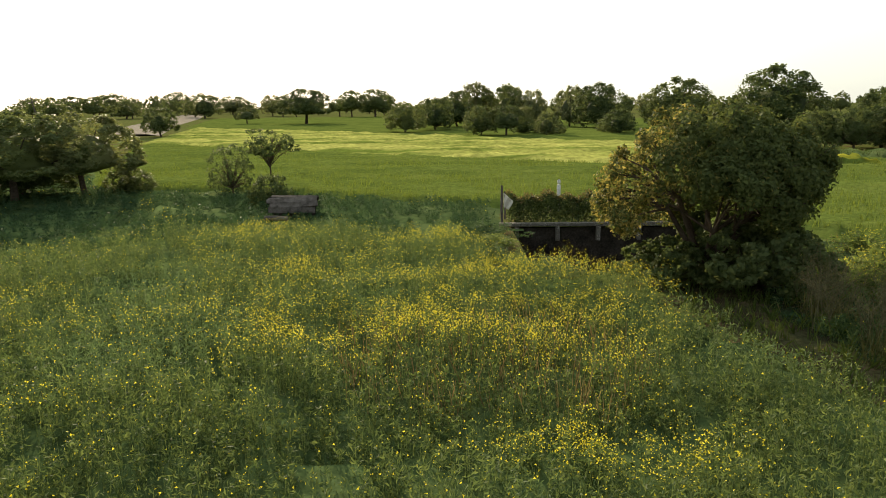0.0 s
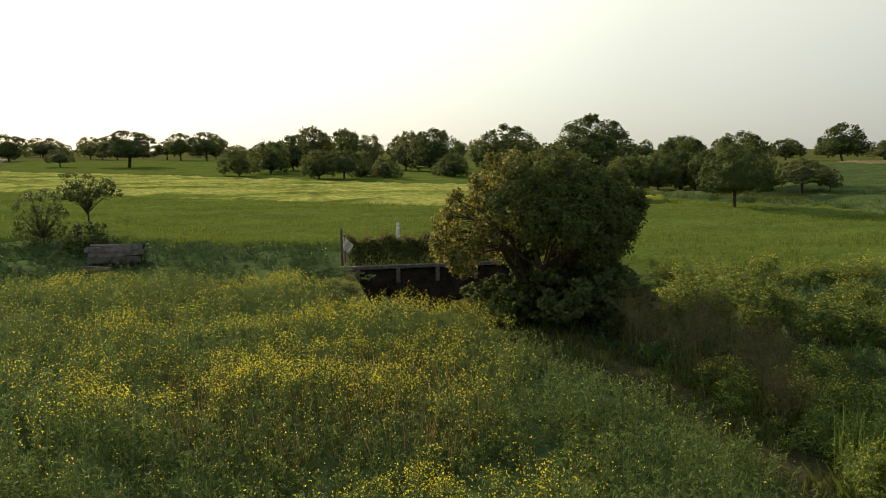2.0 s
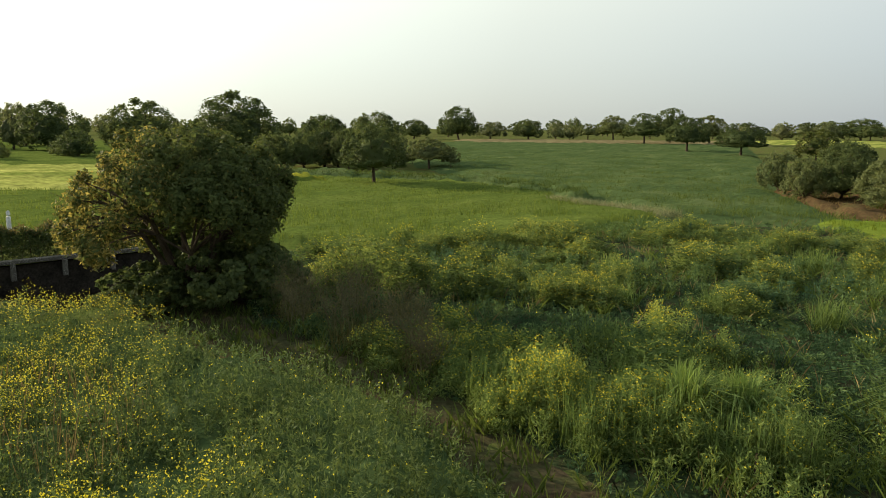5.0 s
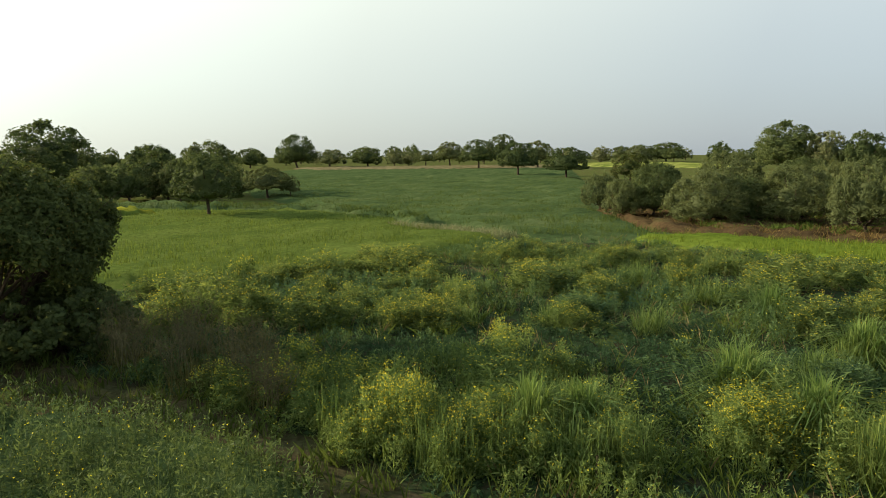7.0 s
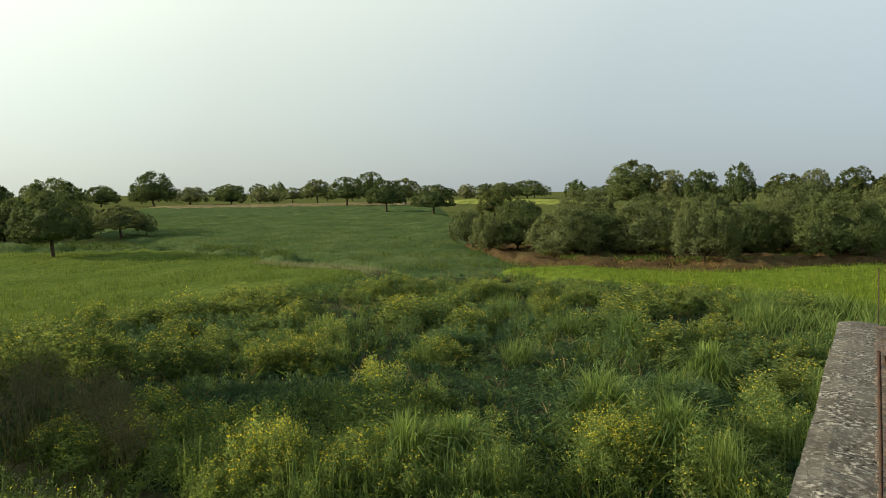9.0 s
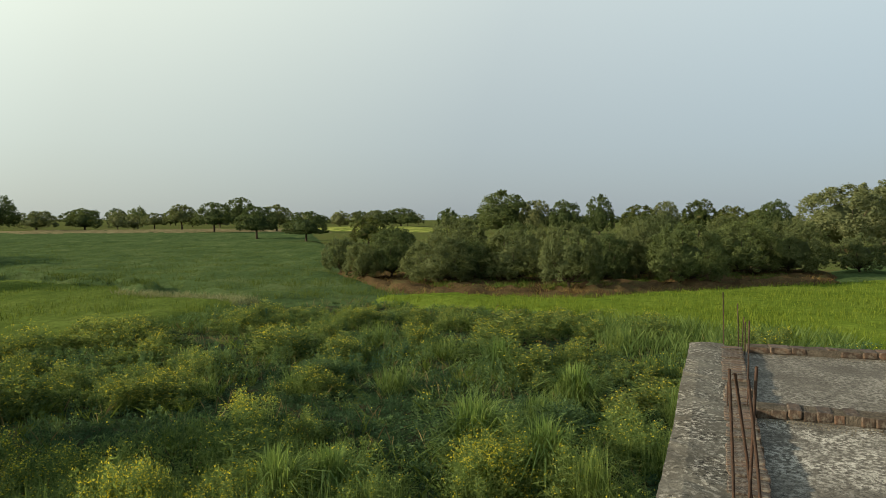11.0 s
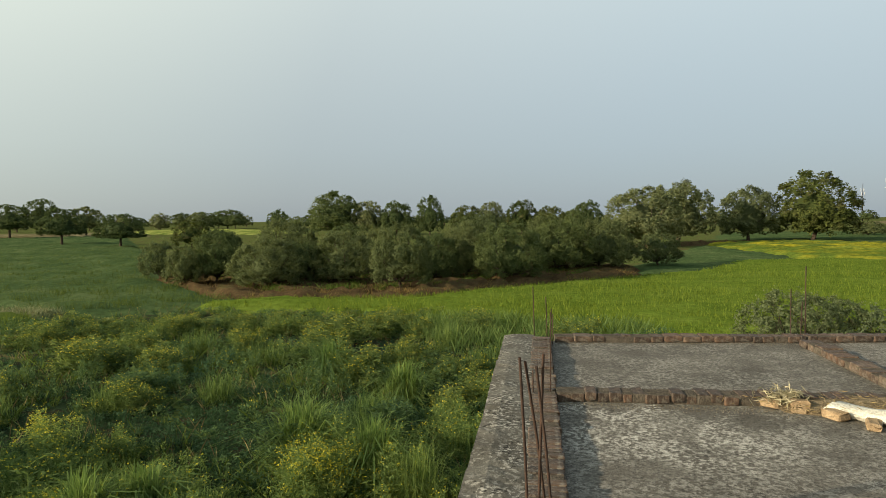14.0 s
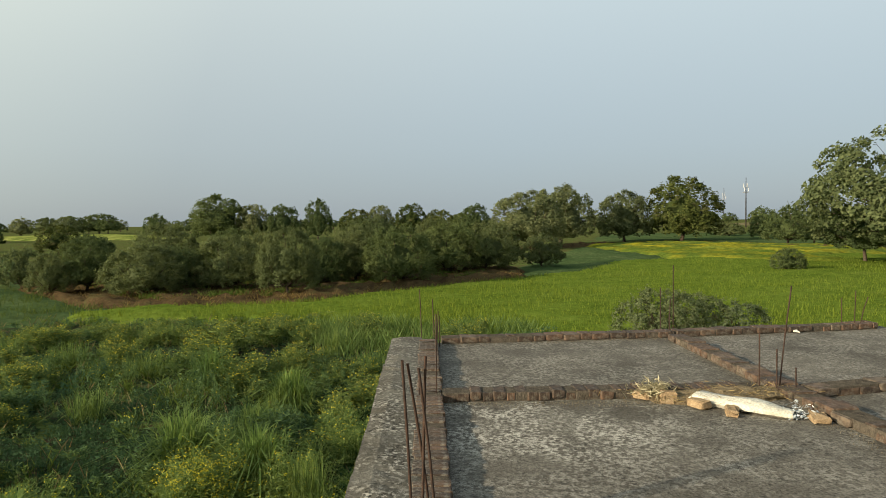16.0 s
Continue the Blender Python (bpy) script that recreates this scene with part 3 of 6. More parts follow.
blades("strip_grass", scatter(SHADE_STRIP, 36, rngw), 0.35, 0.5, 0.026, M_BLADE_DULL, "dark grass blades put in for the boundary's shadow band", "grass", rngw, 0.3)
blades("crop_blades", p, 0.3, 0.36, 0.022, M_BLADE_DULL, "dull green grassy blades", "crop", rngw, 0.3)


# ---- trees ----
# shape: middle of the crown, its reach up and down, number of boughs, their size
CROWNS = {"umbrella": (0.52, 0.48, 0.2, 64, 0.19), "parasol": (0.72, 0.28, 0.12, 13, 0.34), "oval": (0.5, 0.5, 0.4, 30, 0.28), "round": (0.5, 0.5, 0.36, 36, 0.26), "bush": (0.48, 0.52, 0.32, 30, 0.3), "feather": (0.53, 0.47, 0.36, 50, 0.25), "low": (0.5, 0.5, 0.31, 20, 0.4)}


def crown_points(shape, n, rng, clumps):
    """Leaf places of a crown one high and one wide, foot at 0: boughs set round a dome, each a bunch of clumps, with a few large leaves inside."""
    mid, up, down, boughs, girth = CROWNS[shape]
    i = np.arange(boughs) + 0.5
    dz = 1 - 1.55 * i / boughs
    th = i * 2.39996 + rng.normal(0, 0.25, boughs)
    d = np.stack([np.cos(th) * np.sqrt(1 - dz ** 2), np.sin(th) * np.sqrt(1 - dz ** 2), dz], 1) + rng.normal(0, 0.08, (boughs, 3))
    d /= np.linalg.norm(d, axis=1)[:, None]
    fat = girth * rng.uniform(0.82, 1.16, boughs)
    lobe = d * (rng.uniform(0.95, 1.03, boughs) - fat)[:, None]
    j = rng.integers(0, boughs, clumps)
    e = rng.normal(0, 1, (clumps, 3)) + d[j] * 1.1 + np.array([0, 0, 0.25])
    e /= np.linalg.norm(e, axis=1)[:, None]
    tuft = fat[j] * rng.uniform(0.24, 0.42, clumps)
    c = lobe[j] + e * (fat[j] * rng.uniform(0.66, 0.98, clumps))[:, None]
    k = rng.integers(0, clumps, n)
    g = rng.normal(0, 1, (n, 3)) + e[k] * 0.5
    g /= np.linalg.norm(g, axis=1)[:, None]
    pts = c[k] + g * (rng.uniform(0, 1, n) ** 0.45 * tuft[k])[:, None]
    bulge, dome = (0.55, 1.2) if shape == "feather" else (0.75, 1.0) if shape == "umbrella" else (1.0, 0.8)
    face = (pts - lobe[j[k]]) / fat[j[k]][:, None] * bulge + g * 0.3 + pts * dome + np.array([0, 0, 0.15])
    if shape == "feather":
        wisp = rng.uniform(0, 1, n) < 0.16
        pts[wisp] *= rng.uniform(1.0, 1.13, (wisp.sum(), 1))
    big = np.ones(n)
    m = n // 12
    q = rng.normal(0, 1, (m, 3))
    q *= (rng.uniform(0, 0.66, m) / np.linalg.norm(q, axis=1))[:, None]
    pts[:m], big[:m], face[:m] = q, 2.3, q + rng.normal(0, 0.3, (m, 3))
    u, w = np.meshgrid(np.arange(14) * 2 * math.pi / 14, np.linspace(-1.5, 1.5, 9))
    core = np.stack([np.cos(u) * np.cos(w), np.sin(u) * np.cos(w), np.sin(w)], 2).reshape(-1, 3)
    core *= ((0.54 if shape == "umbrella" else 0.5 if shape in ("oval", "round") else 0.46) * rng.uniform(0.85, 1.12, len(core)))[:, None]
    for a in (pts, lobe, core):
        a[:, :2] *= 0.5
        a[:, 2] = mid + a[:, 2] * np.where(a[:, 2] > 0, up, down)
    wide = 0.5 / np.quantile(np.hypot(pts[:, 0], pts[:, 1]), 0.985)
    low, high = np.quantile(pts[:, 2], 0.01), np.quantile(pts[:, 2], 0.994)
    foot = mid - down
    for a in (pts, lobe, core):
        a[:, :2] *= wide
        a[:, 2] = foot + (a[:, 2] - low) / (high - low) * (1 - foot)
    return pts, lobe, face, big, core


def tree_meshes(shape, seed, leaves=2600, leaf=0.035, clumps=120, stem=0.024, fork=0.3, leaf_mat=None):
    rng = np.random.default_rng(seed)
    pts, centres, face, big, core = crown_points(shape, leaves, rng, clumps)
    if shape == "feather":
        way = (pts - np.array([0, 0, 0.15])) * [1, 1, 1.4]
        v, f = leaf_quads(pts, leaf * 0.72 * np.sqrt(big), rng, 0.0, 3.0, face, True, way)
    else:
        v, f = leaf_quads(pts, leaf * np.sqrt(big), rng, 0.3, 1.5, face, True)
    k = (np.arange(8)[:, None] * 14 + np.arange(14)[None]).ravel()
    s = np.where(k % 14 == 13, k - 13, k + 1)
    v, f = join_arrays([(v, f), (core, np.concatenate([np.stack([k, s, s + 14], 1), np.stack([k, s + 14, k + 14], 1)]))])
    crown = quick_mesh("crown", v, f, [leaf_mat])
    top = np.array([rng.normal(0, 0.02), rng.normal(0, 0.02), fork])
    tubes = [tube_arrays([(0, 0, -0.02), (0.01, 0, 0.02), tuple(top * [0.5, 0.5, 0.55]), tuple(top)], [stem * 1.7, stem * 1.15, stem * 0.95, stem * 0.8], 8)]
    pick = rng.permutation(len(centres))[: min(16, len(centres))]
    for i in pick:
        c = centres[i]
        mid = top * 0.5 + c * 0.5 + np.array([0, 0, -0.03]) + rng.normal(0, 0.015, 3)
        tubes.append(tube_arrays([tuple(top * 0.96), tuple(mid), tuple(c)], [stem * 0.55, stem * 0.33, stem * 0.1], 5))
    v, f = join_arrays(tubes)
    return quick_mesh("trunk", v, f, [M_BARK], smooth=True), crown


def make_tree(name, meshes, label, category, group=""):
    ob = thing(name, label, category, group=group)
    part("trunk", meshes[0], None, ob)
    part("crown", meshes[1], None, ob)
    return ob


TREE_KINDS = {
    "umbrella": ("acacia_tree", "flat-topped dark green thorn tree on a short trunk", "umbrella", M_LEAF_GREY, 0.38),
    "umbrella2": ("acacia_tree", "spreading dark green thorn tree with a flat crown", "umbrella", M_LEAF, 0.36),
    "round": ("field_tree", "broad round dark green tree standing in the fields", "round", M_LEAF, 0.3),
    "round2": ("field_tree", "round grey-green tree with a loose crown", "round", M_LEAF_PALE, 0.28),
    "oval": ("tall_tree", "tall full-crowned dark green tree", "oval", M_LEAF, 0.25),
    "gold": ("field_tree", "round olive-green tree with yellowing leaves", "round", M_LEAF_GOLD, 0.3),
    "dome": ("field_tree", "dense dome-shaped dark green tree on the skyline", "bush", M_LEAF, 0.2),
    "bush": ("thorn_bush", "feathery grey-green thorn tree branching close to the ground", "feather", M_LEAF_GREY, 0.17),
    "bush2": ("thorn_bush", "bushy dark green thorn tree with low feathery branches", "feather", M_LEAF, 0.17),
}
PROTO = {}
for i, (k, (nm, lab, shape, mat, fork)) in enumerate(TREE_KINDS.items()):
    more, less = (1.5, 0.8) if shape == "umbrella" else (1.0, 1.0)
    PROTO[k] = tree_meshes(shape, 40 + i, leaf_mat=mat, fork=fork, leaves=int(11000 * more), leaf=0.025 * less, clumps=int(700 * more))
    PROTO[k + " mid"] = tree_meshes(shape, 40 + i, leaf_mat=mat, fork=fork, leaves=int(7500 * more), leaf=0.028 * less, clumps=int(600 * more))
    PROTO[k + " far"] = tree_meshes(shape, 60 + i, leaf_mat=mat, fork=fork, leaves=int(4800 * more), leaf=0.034 * less, clumps=int(450 * more))
    PROTO[k + " back"] = tree_meshes(shape, 80 + i, leaf_mat=mat, fork=fork, leaves=1100, leaf=0.062, clumps=300)
for k in ("bush", "bush2"):
    nm, lab, shape, mat, fork = TREE_KINDS[k]
    for i in range(3):
        PROTO[k, i] = tree_meshes(shape, 300 + i + len(k), leaf_mat=mat, fork=fork, leaves=13500, leaf=0.0215, clumps=900)
rngt = np.random.default_rng(77)


def plant(kind, x, y, wide, tall, turn=None):
    nm, lab, shape, mat, fork = TREE_KINDS[kind]
    away = math.hypot(x, y) / wide
    key = kind + (" back" if away > 30 else " far" if away > 17 else " mid" if away > 13.5 else "")
    ob = make_tree(nm, PROTO[(key, rngt.integers(3)) if key in ("bush", "bush2") else key], lab, "bush" if "bush" in kind else "tree", "trees of the plain")
    a = rngt.uniform(0, 360) if turn is None else turn
    ob.matrix_basis = pose(x, y, 0, 0, 0, a) @ Matrix.Diagonal((wide, wide, tall, 1))
    return ob


# trees far off to the north: kind, x, y, width, height
for row in [("round", -244.7, 523.3, 31.6, 15.8), ("round2", -210.5, 560.0, 25.2, 17.3), ("round", -120.9, 359.1, 19.2, 12.0), ("umbrella", -58.4, 210.5, 7.7, 5.4),
            ("round2", -165.6, 558.6, 29.5, 13.7), ("umbrella2", -39.4, 203.4, 16.6, 10.0), ("round2", -102.0, 423.6, 14.7, 12.1), ("umbrella2", -42.6, 328.7, 14.5, 12.2),
            ("umbrella2", -30.9, 321.7, 16.9, 12.5), ("umbrella", -290.6, 555.4, 26.4, 15.0), ("bush", -169.8, 387.2, 14.3, 10.8), ("bush", -338.6, 588.9, 34.3, 14.5)]:
    plant(*row)
# trees in the northern fields: kind, x, y, width, height
for row in [("umbrella", -20.7, 39.9, 7.0, 4.8), ("umbrella2", -23.3, 37.6, 8.2, 5.1), ("bush2", -52.8, 131.6, 7.2, 5.3), ("bush2", -7.1, 130.4, 7.9, 5.5),
            ("bush2", -1.6, 153.5, 8.0, 6.4), ("gold", 7.6, 166.4, 11.2, 10.0), ("umbrella2", 9.9, 112.6, 7.1, 5.0), ("bush2", 6.0, 115.5, 5.8, 4.9),
            ("round", 17.0, 182.3, 7.7, 10.1), ("round2", 20.2, 166.5, 8.8, 8.3), ("round2", 27.0, 152.0, 7.2, 8.8), ("round", 31.7, 143.3, 12.4, 9.1),
            ("bush2", 28.3, 114.5, 5.5, 4.2), ("bush", 16.5, 113.1, 4.0, 3.9), ("bush", 17.6, 155.0, 5.3, 4.7), ("oval", 42.2, 128.0, 13.4, 9.4),
            ("oval", 54.1, 114.8, 15.0, 10.8), ("bush2", -1.7, 140.2, 7.9, 6.5), ("round", 33.7, 176.5, 12.2, 8.6), ("bush2", 18.2, 118.2, 4.6, 2.3),
            ("bush2", 13.5, 119.7, 5.0, 2.9), ("bush2", 28.7, 119.9, 6.0, 3.0), ("dome", 3.0, 159.3, 8.6, 8.2), ("round", 15.4, 172.6, 11.1, 9.5),
            ("bush2", -24.6, 40.6, 6.5, 3.4), ("bush2", -19.0, 42.0, 3.0, 1.6)]:
    plant(*row)
# trees round the thicket: kind, x, y, width, height
for row in [("bush2", 41.6, 76.8, 5.9, 4.1), ("round", 51.2, 83.1, 7.4, 6.5), ("bush", 46.3, 79.6, 5.4, 3.7), ("umbrella2", 36.1, 50.1, 6.0, 5.4),
            ("round", 59.3, 81.7, 8.5, 7.1), ("umbrella", 56.8, 67.0, 5.9, 3.9), ("bush", 47.3, 73.1, 5.9, 4.2), ("bush2", 49.6, 71.6, 5.1, 4.2),
            ("umbrella", 59.1, 65.5, 2.5, 2.7), ("bush2", 42.5, 73.0, 5.0, 4.4), ("round", 47.4, 76.2, 7.7, 6.4), ("bush2", 47.1, 70.6, 4.6, 4.8),
            ("bush2", 39.8, 76.0, 4.8, 4.1), ("bush", 57.4, 73.3, 4.1, 3.8)]:
    plant(*row)
# trees on the north-eastern plain: kind, x, y, width, height
for row in [("dome", 212.6, 230.8, 18.6, 14.3), ("round", 211.4, 260.4, 14.1, 8.9), ("round2", 254.4, 252.2, 18.1, 8.3), ("round", 262.9, 234.3, 16.3, 9.5),
            ("round2", 264.8, 218.6, 8.7, 8.4), ("round2", 273.1, 216.6, 8.8, 7.2), ("umbrella", 269.4, 203.1, 11.9, 7.7), ("umbrella", 270.0, 189.4, 14.5, 11.3),
            ("umbrella2", 211.9, 135.9, 14.4, 10.5), ("umbrella2", 230.6, 137.4, 13.6, 12.7), ("umbrella2", 148.3, 83.9, 10.3, 7.9), ("umbrella", 237.8, 126.0, 13.2, 10.3),
            ("umbrella2", 133.6, 64.2, 9.7, 6.5), ("round2", 425.9, 180.7, 12.5, 8.7), ("umbrella", 418.5, 165.0, 15.9, 9.6), ("umbrella2", 440.3, 159.4, 20.5, 10.9),
            ("round", 468.5, 152.2, 25.7, 12.6), ("gold", 128.6, 48.5, 7.6, 5.3)]:
    plant(*row)
# trees on the earth bank: kind, x, y, width, height
for row in [("bush", 59.2, 25.0, 3.6, 3.4), ("bush", 52.5, 20.3, 3.4, 3.2), ("bush2", 54.0, 18.5, 4.7, 4.2), ("bush", 50.1, 13.4, 5.6, 3.8),
            ("bush2", 52.5, 11.6, 3.7, 3.4), ("bush", 59.0, 14.2, 5.9, 5.1), ("bush", 52.5, 8.1, 5.6, 4.2), ("bush", 48.5, 3.6, 4.6, 4.8),
            ("bush2", 54.9, 1.4, 4.3, 3.9), ("bush", 57.1, -1.1, 5.1, 4.8), ("bush2", 53.9, -4.4, 5.7, 4.7), ("bush", 61.9, -2.6, 6.1, 5.4),
            ("bush2", 63.8, -9.8, 6.3, 4.8), ("bush", 66.6, -14.1, 6.5, 4.9), ("bush", 71.1, -20.9, 4.8, 3.6), ("bush", 57.7, 6.5, 4.0, 4.5),
            ("bush", 68.3, -9.3, 5.6, 5.3), ("bush2", 61.5, 20.5, 4.6, 4.3), ("bush2", 64.5, 9.5, 5.4, 4.6)]:
    plant(*row)
# trees along the eastern horizon: kind, x, y, width, height
for row in [("oval", 238.1, 39.8, 20.3, 14.7), ("round2", 235.5, 28.7, 12.4, 11.3), ("round", 233.2, 18.9, 12.2, 11.1), ("oval", 230.6, 7.6, 9.7, 12.8),
            ("gold", 245.0, -5.4, 13.4, 9.7), ("round2", 242.9, -13.4, 10.3, 10.9), ("gold", 240.2, -23.7, 11.8, 11.3), ("gold", 237.6, -33.3, 11.1, 9.2),
            ("round", 219.0, -42.3, 9.8, 10.5), ("round", 219.7, -38.9, 7.5, 8.1), ("bush", 176.3, -104.1, 8.6, 3.9)]:
    plant(*row)
# trees beyond the eastern wheat: kind, x, y, width, height
for row in [("round2", 121.7, -33.0, 13.8, 10.2), ("round2", 142.3, -45.8, 14.9, 12.2), ("round2", 149.7, -63.1, 13.0, 11.4), ("gold", 146.0, -74.9, 17.6, 14.3),
            ("bush2", 114.4, -78.8, 9.1, 6.8), ("bush2", 59.2, -40.9, 3.3, 2.2), ("umbrella2", 65.8, -54.2, 7.5, 6.0), ("bush", 122.1, -89.6, 7.7, 5.2),
            ("bush2", 149.2, -96.5, 6.7, 5.7)]:
    plant(*row)
# the tree line that closes the plain
for k in range(150):
    az, far = radians(-36 + 1.135 * k + rngt.uniform(-0.7, 0.7)), rngt.uniform(360, 640)
    plant(("round", "round2", "dome", "umbrella2")[rngt.integers(4)], far * math.sin(az), far * math.cos(az), rngt.uniform(10, 17), rngt.uniform(7.5, 11.5))


# ---- near tree, made with more and larger limbs ----
def big_tree(name, x, y, wide, tall, leaves, leaf, seed, mat, label, shape="round", clumps=90, stem=0.03, fork=0.22):
    rng = np.random.default_rng(seed)
    pts, centres, face, big, core = crown_points(shape, leaves, rng, clumps)
    scale = np.array([wide, wide, tall])
    v, f = leaf_quads(pts * scale, leaf * np.sqrt(big), rng, 0.25, 1.6, face)
    crown = quick_mesh("crown", v, f, [mat])
    s = stem * tall
    top = np.array([0.02, -0.01, fork]) * scale
    tubes = [tube_arrays([(0, 0, -0.1), (0.02, 0, 0.15), tuple(top * 0.6 + [0.05, 0, 0]), tuple(top)], [s * 1.6, s * 1.1, s * 0.95, s * 0.85], 10)]
    for i in rng.permutation(np.repeat(np.arange(len(centres)), 3))[:46]:
        c = centres[i] * scale
        mid = top * 0.55 + c * 0.45 + rng.normal(0, 0.04, 3) * scale * 0.6
        tubes.append(tube_arrays([tuple(top * rng.uniform(0.75, 0.98)), tuple(mid), tuple(c)], [s * 0.5, s * 0.28, s * 0.06], 6))
        for _ in range(2):
            e = c + rng.normal(0, 0.03, 3) * scale
            tubes.append(tube_arrays([tuple(mid), tuple((mid + e) / 2 + rng.normal(0, 0.05, 3)), tuple(e)], [s * 0.2, s * 0.12, s * 0.04], 4))
    v, f = join_arrays(tubes)
    ob = thing(name, label, "tree", pose(x, y, 0))
    part("trunk", quick_mesh("trunk", v, f, [M_BARK], smooth=True), None, ob)
    part("crown", crown, None, ob)
    return ob


def jujube_tree():
    """A low tree that forks near the ground: boughs round a dome, hanging on its western side, open below towards the south."""
    rng = np.random.default_rng(5)
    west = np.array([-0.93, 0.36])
    lobes = []
    for i in range(58):
        z = 1 - 1.62 * (i + 0.5) / 58
        th = i * 2.39996
        d = np.array([math.cos(th) * math.sqrt(1 - z * z), math.sin(th) * math.sqrt(1 - z * z), z])
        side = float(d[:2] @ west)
        if z < -0.12 and d[1] < 0.1 and side < 0.5 and i % 4:
            continue
        r = rng.uniform(0.38, 0.6) if side > 0.35 else rng.uniform(0.5, 0.92)
        c = d * np.array([3.3, 3.1, 2.35]) * rng.uniform(0.88, 1.08 if side > 0.2 else 1.02) - d * r
        c += [0, 0, 2.85 + (0.1 if side < -0.3 else -0.3 * max(0.0, side))]
        lobes.append((c, r, d, side))
    lobes.append((np.array([0.2, 0.5, 3.3]), 1.3, np.array([0, 0, 1.0]), 0.0))
    lobes.append((np.array([1.2, 0.4, 2.6]), 1.3, np.array([0.3, 0, 1.0]), -0.5))
    green, gold = [], []
    for c, r, d, side in lobes:
        n = int(3700 * r * r * (1.0 if side < 0.3 else 0.62))
        tufts = rng.normal(0, 1, (26, 3)) + d * 0.8
        tufts *= (rng.uniform(0.6, 1.0, 26) * r / np.linalg.norm(tufts, axis=1))[:, None]
        k = rng.integers(0, 26, n)
        g = rng.normal(0, 1, (n, 3))
        g *= (rng.uniform(0, 1, n) ** 0.5 * r * 0.33 / np.linalg.norm(g, axis=1))[:, None]
        q = tufts[k] + g * [1, 1, 1.15]
        out = np.concatenate([c + q, q / r + g / r + [0, 0, 0.1]], 1)
        # golden leaves gather on the west side to paint its sunlit rim
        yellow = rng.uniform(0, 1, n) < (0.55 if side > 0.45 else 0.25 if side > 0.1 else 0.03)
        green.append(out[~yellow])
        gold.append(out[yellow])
    green, gold = np.concatenate(green), np.concatenate(gold)
    ob = thing("jujube_tree", "bushy olive-green tree beside the well, its sunlit side coloured golden", "tree", pose(7.5, 19.7, 0))
    tubes = [tube_arrays([(0, 0, -0.15), (0.02, 0, 0.25), (-0.04, 0.03, 0.7)], [0.24, 0.17, 0.15], 10)]
    for a in range(9):
        th = a * 0.7 + rng.normal(0, 0.15)
        up = np.array([math.cos(th) * 1.1, math.sin(th) * 1.1, 2.1 + 0.5 * rng.uniform(-1, 1)])
        knee = np.array([-0.04, 0.03, 0.6]) * 0.4 + up * 0.5 + rng.normal(0, 0.1, 3)
        tubes.append(tube_arrays([(-0.04, 0.03, 0.55), tuple(knee), tuple(up)], [0.12, 0.085, 0.06], 7))
        near = sorted(lobes, key=lambda o: float(np.linalg.norm(o[0] - up * [1.6, 1.6, 1.2])))[:7]
        for c, r, d, side in near:
            m = (up + c) / 2 + rng.normal(0, 0.12, 3) + [0, 0, 0.12]
            tubes.append(tube_arrays([tuple(up), tuple(m), tuple(c + d * r * 0.4)], [0.045, 0.028, 0.01], 5))
            for _ in range(3):
                e = c + rng.normal(0, 0.5, 3) * r + d * r * 0.3
                tubes.append(tube_arrays([tuple(m), tuple((m + e) / 2 + rng.normal(0, 0.05, 3)), tuple(e)], [0.018, 0.012, 0.005], 4))
    v, f = join_arrays(tubes)
    part("trunk", quick_mesh("trunk", v, f, [M_BARK], smooth=True), None, ob)
    v, f = leaf_quads(green[:, :3], 0.08, rng, 0.25, 1.5, green[:, 3:], True)
    part("crown", quick_mesh("crown", v, f, [M_LEAF_JUJUBE]), None, ob)
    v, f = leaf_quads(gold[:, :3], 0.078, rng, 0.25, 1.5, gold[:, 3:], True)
    part("yellowing_foliage", quick_mesh("yellowing_foliage", v, f, [M_LEAF_SUNLIT]), None, ob, "leaves coloured golden for the sunlit western rim")


jujube_tree()
big_tree("mahua_tree", 60.5, -57.0, 24.3, 14.6, 30000, 0.25, 9, M_LEAF_SILVER, "huge spreading tree with broad grey-green leaves", "round", 420, 0.03, 0.25)
big_tree("castor_bush", 23.9, -11.5, 3.5, 2.55, 9000, 0.05, 12, M_LEAF_CASTOR, "tall broad-leaved grey-green bush behind the brick roof", "feather", 420, 0.012, 0.12)
big_tree("castor_bush", 24.6, -13.1, 3.4, 2.3, 7000, 0.05, 22, M_LEAF_CASTOR, "broad-leaved grey-green bush between two others", "feather", 360, 0.012, 0.12)
big_tree("castor_bush", 23.8, -14.2, 3.4, 2.0, 7500, 0.05, 21, M_LEAF_CASTOR, "low broad-leaved grey-green bush behind the brick roof", "feather", 360, 0.012, 0.12)
big_tree("thorn_shrub", 8.5, 18.5, 4.0, 1.9, 8500, 0.085, 13, M_LEAF, "dark dense shrub at the foot of the tree", "bush", 300, 0.012, 0.1)
big_tree("thorn_shrub", 6.3, 19.6, 2.8, 1.3, 4500, 0.085, 14, M_LEAF, "low dark shrub on the bank of the well", "bush", 220, 0.012, 0.1)
big_tree("thorn_shrub", 8.6, 20.8, 3.2, 2.1, 5500, 0.085, 18, M_LEAF, "low dark shrub in the shade of the tree", "bush", 260, 0.012, 0.1)
big_tree("slender_tree", -10.9, 43.5, 3.9, 3.8, 2600, 0.085, 15, M_LEAF, "slender thin-leaved tree with a wispy crown", "parasol", 170, 0.014, 0.5)
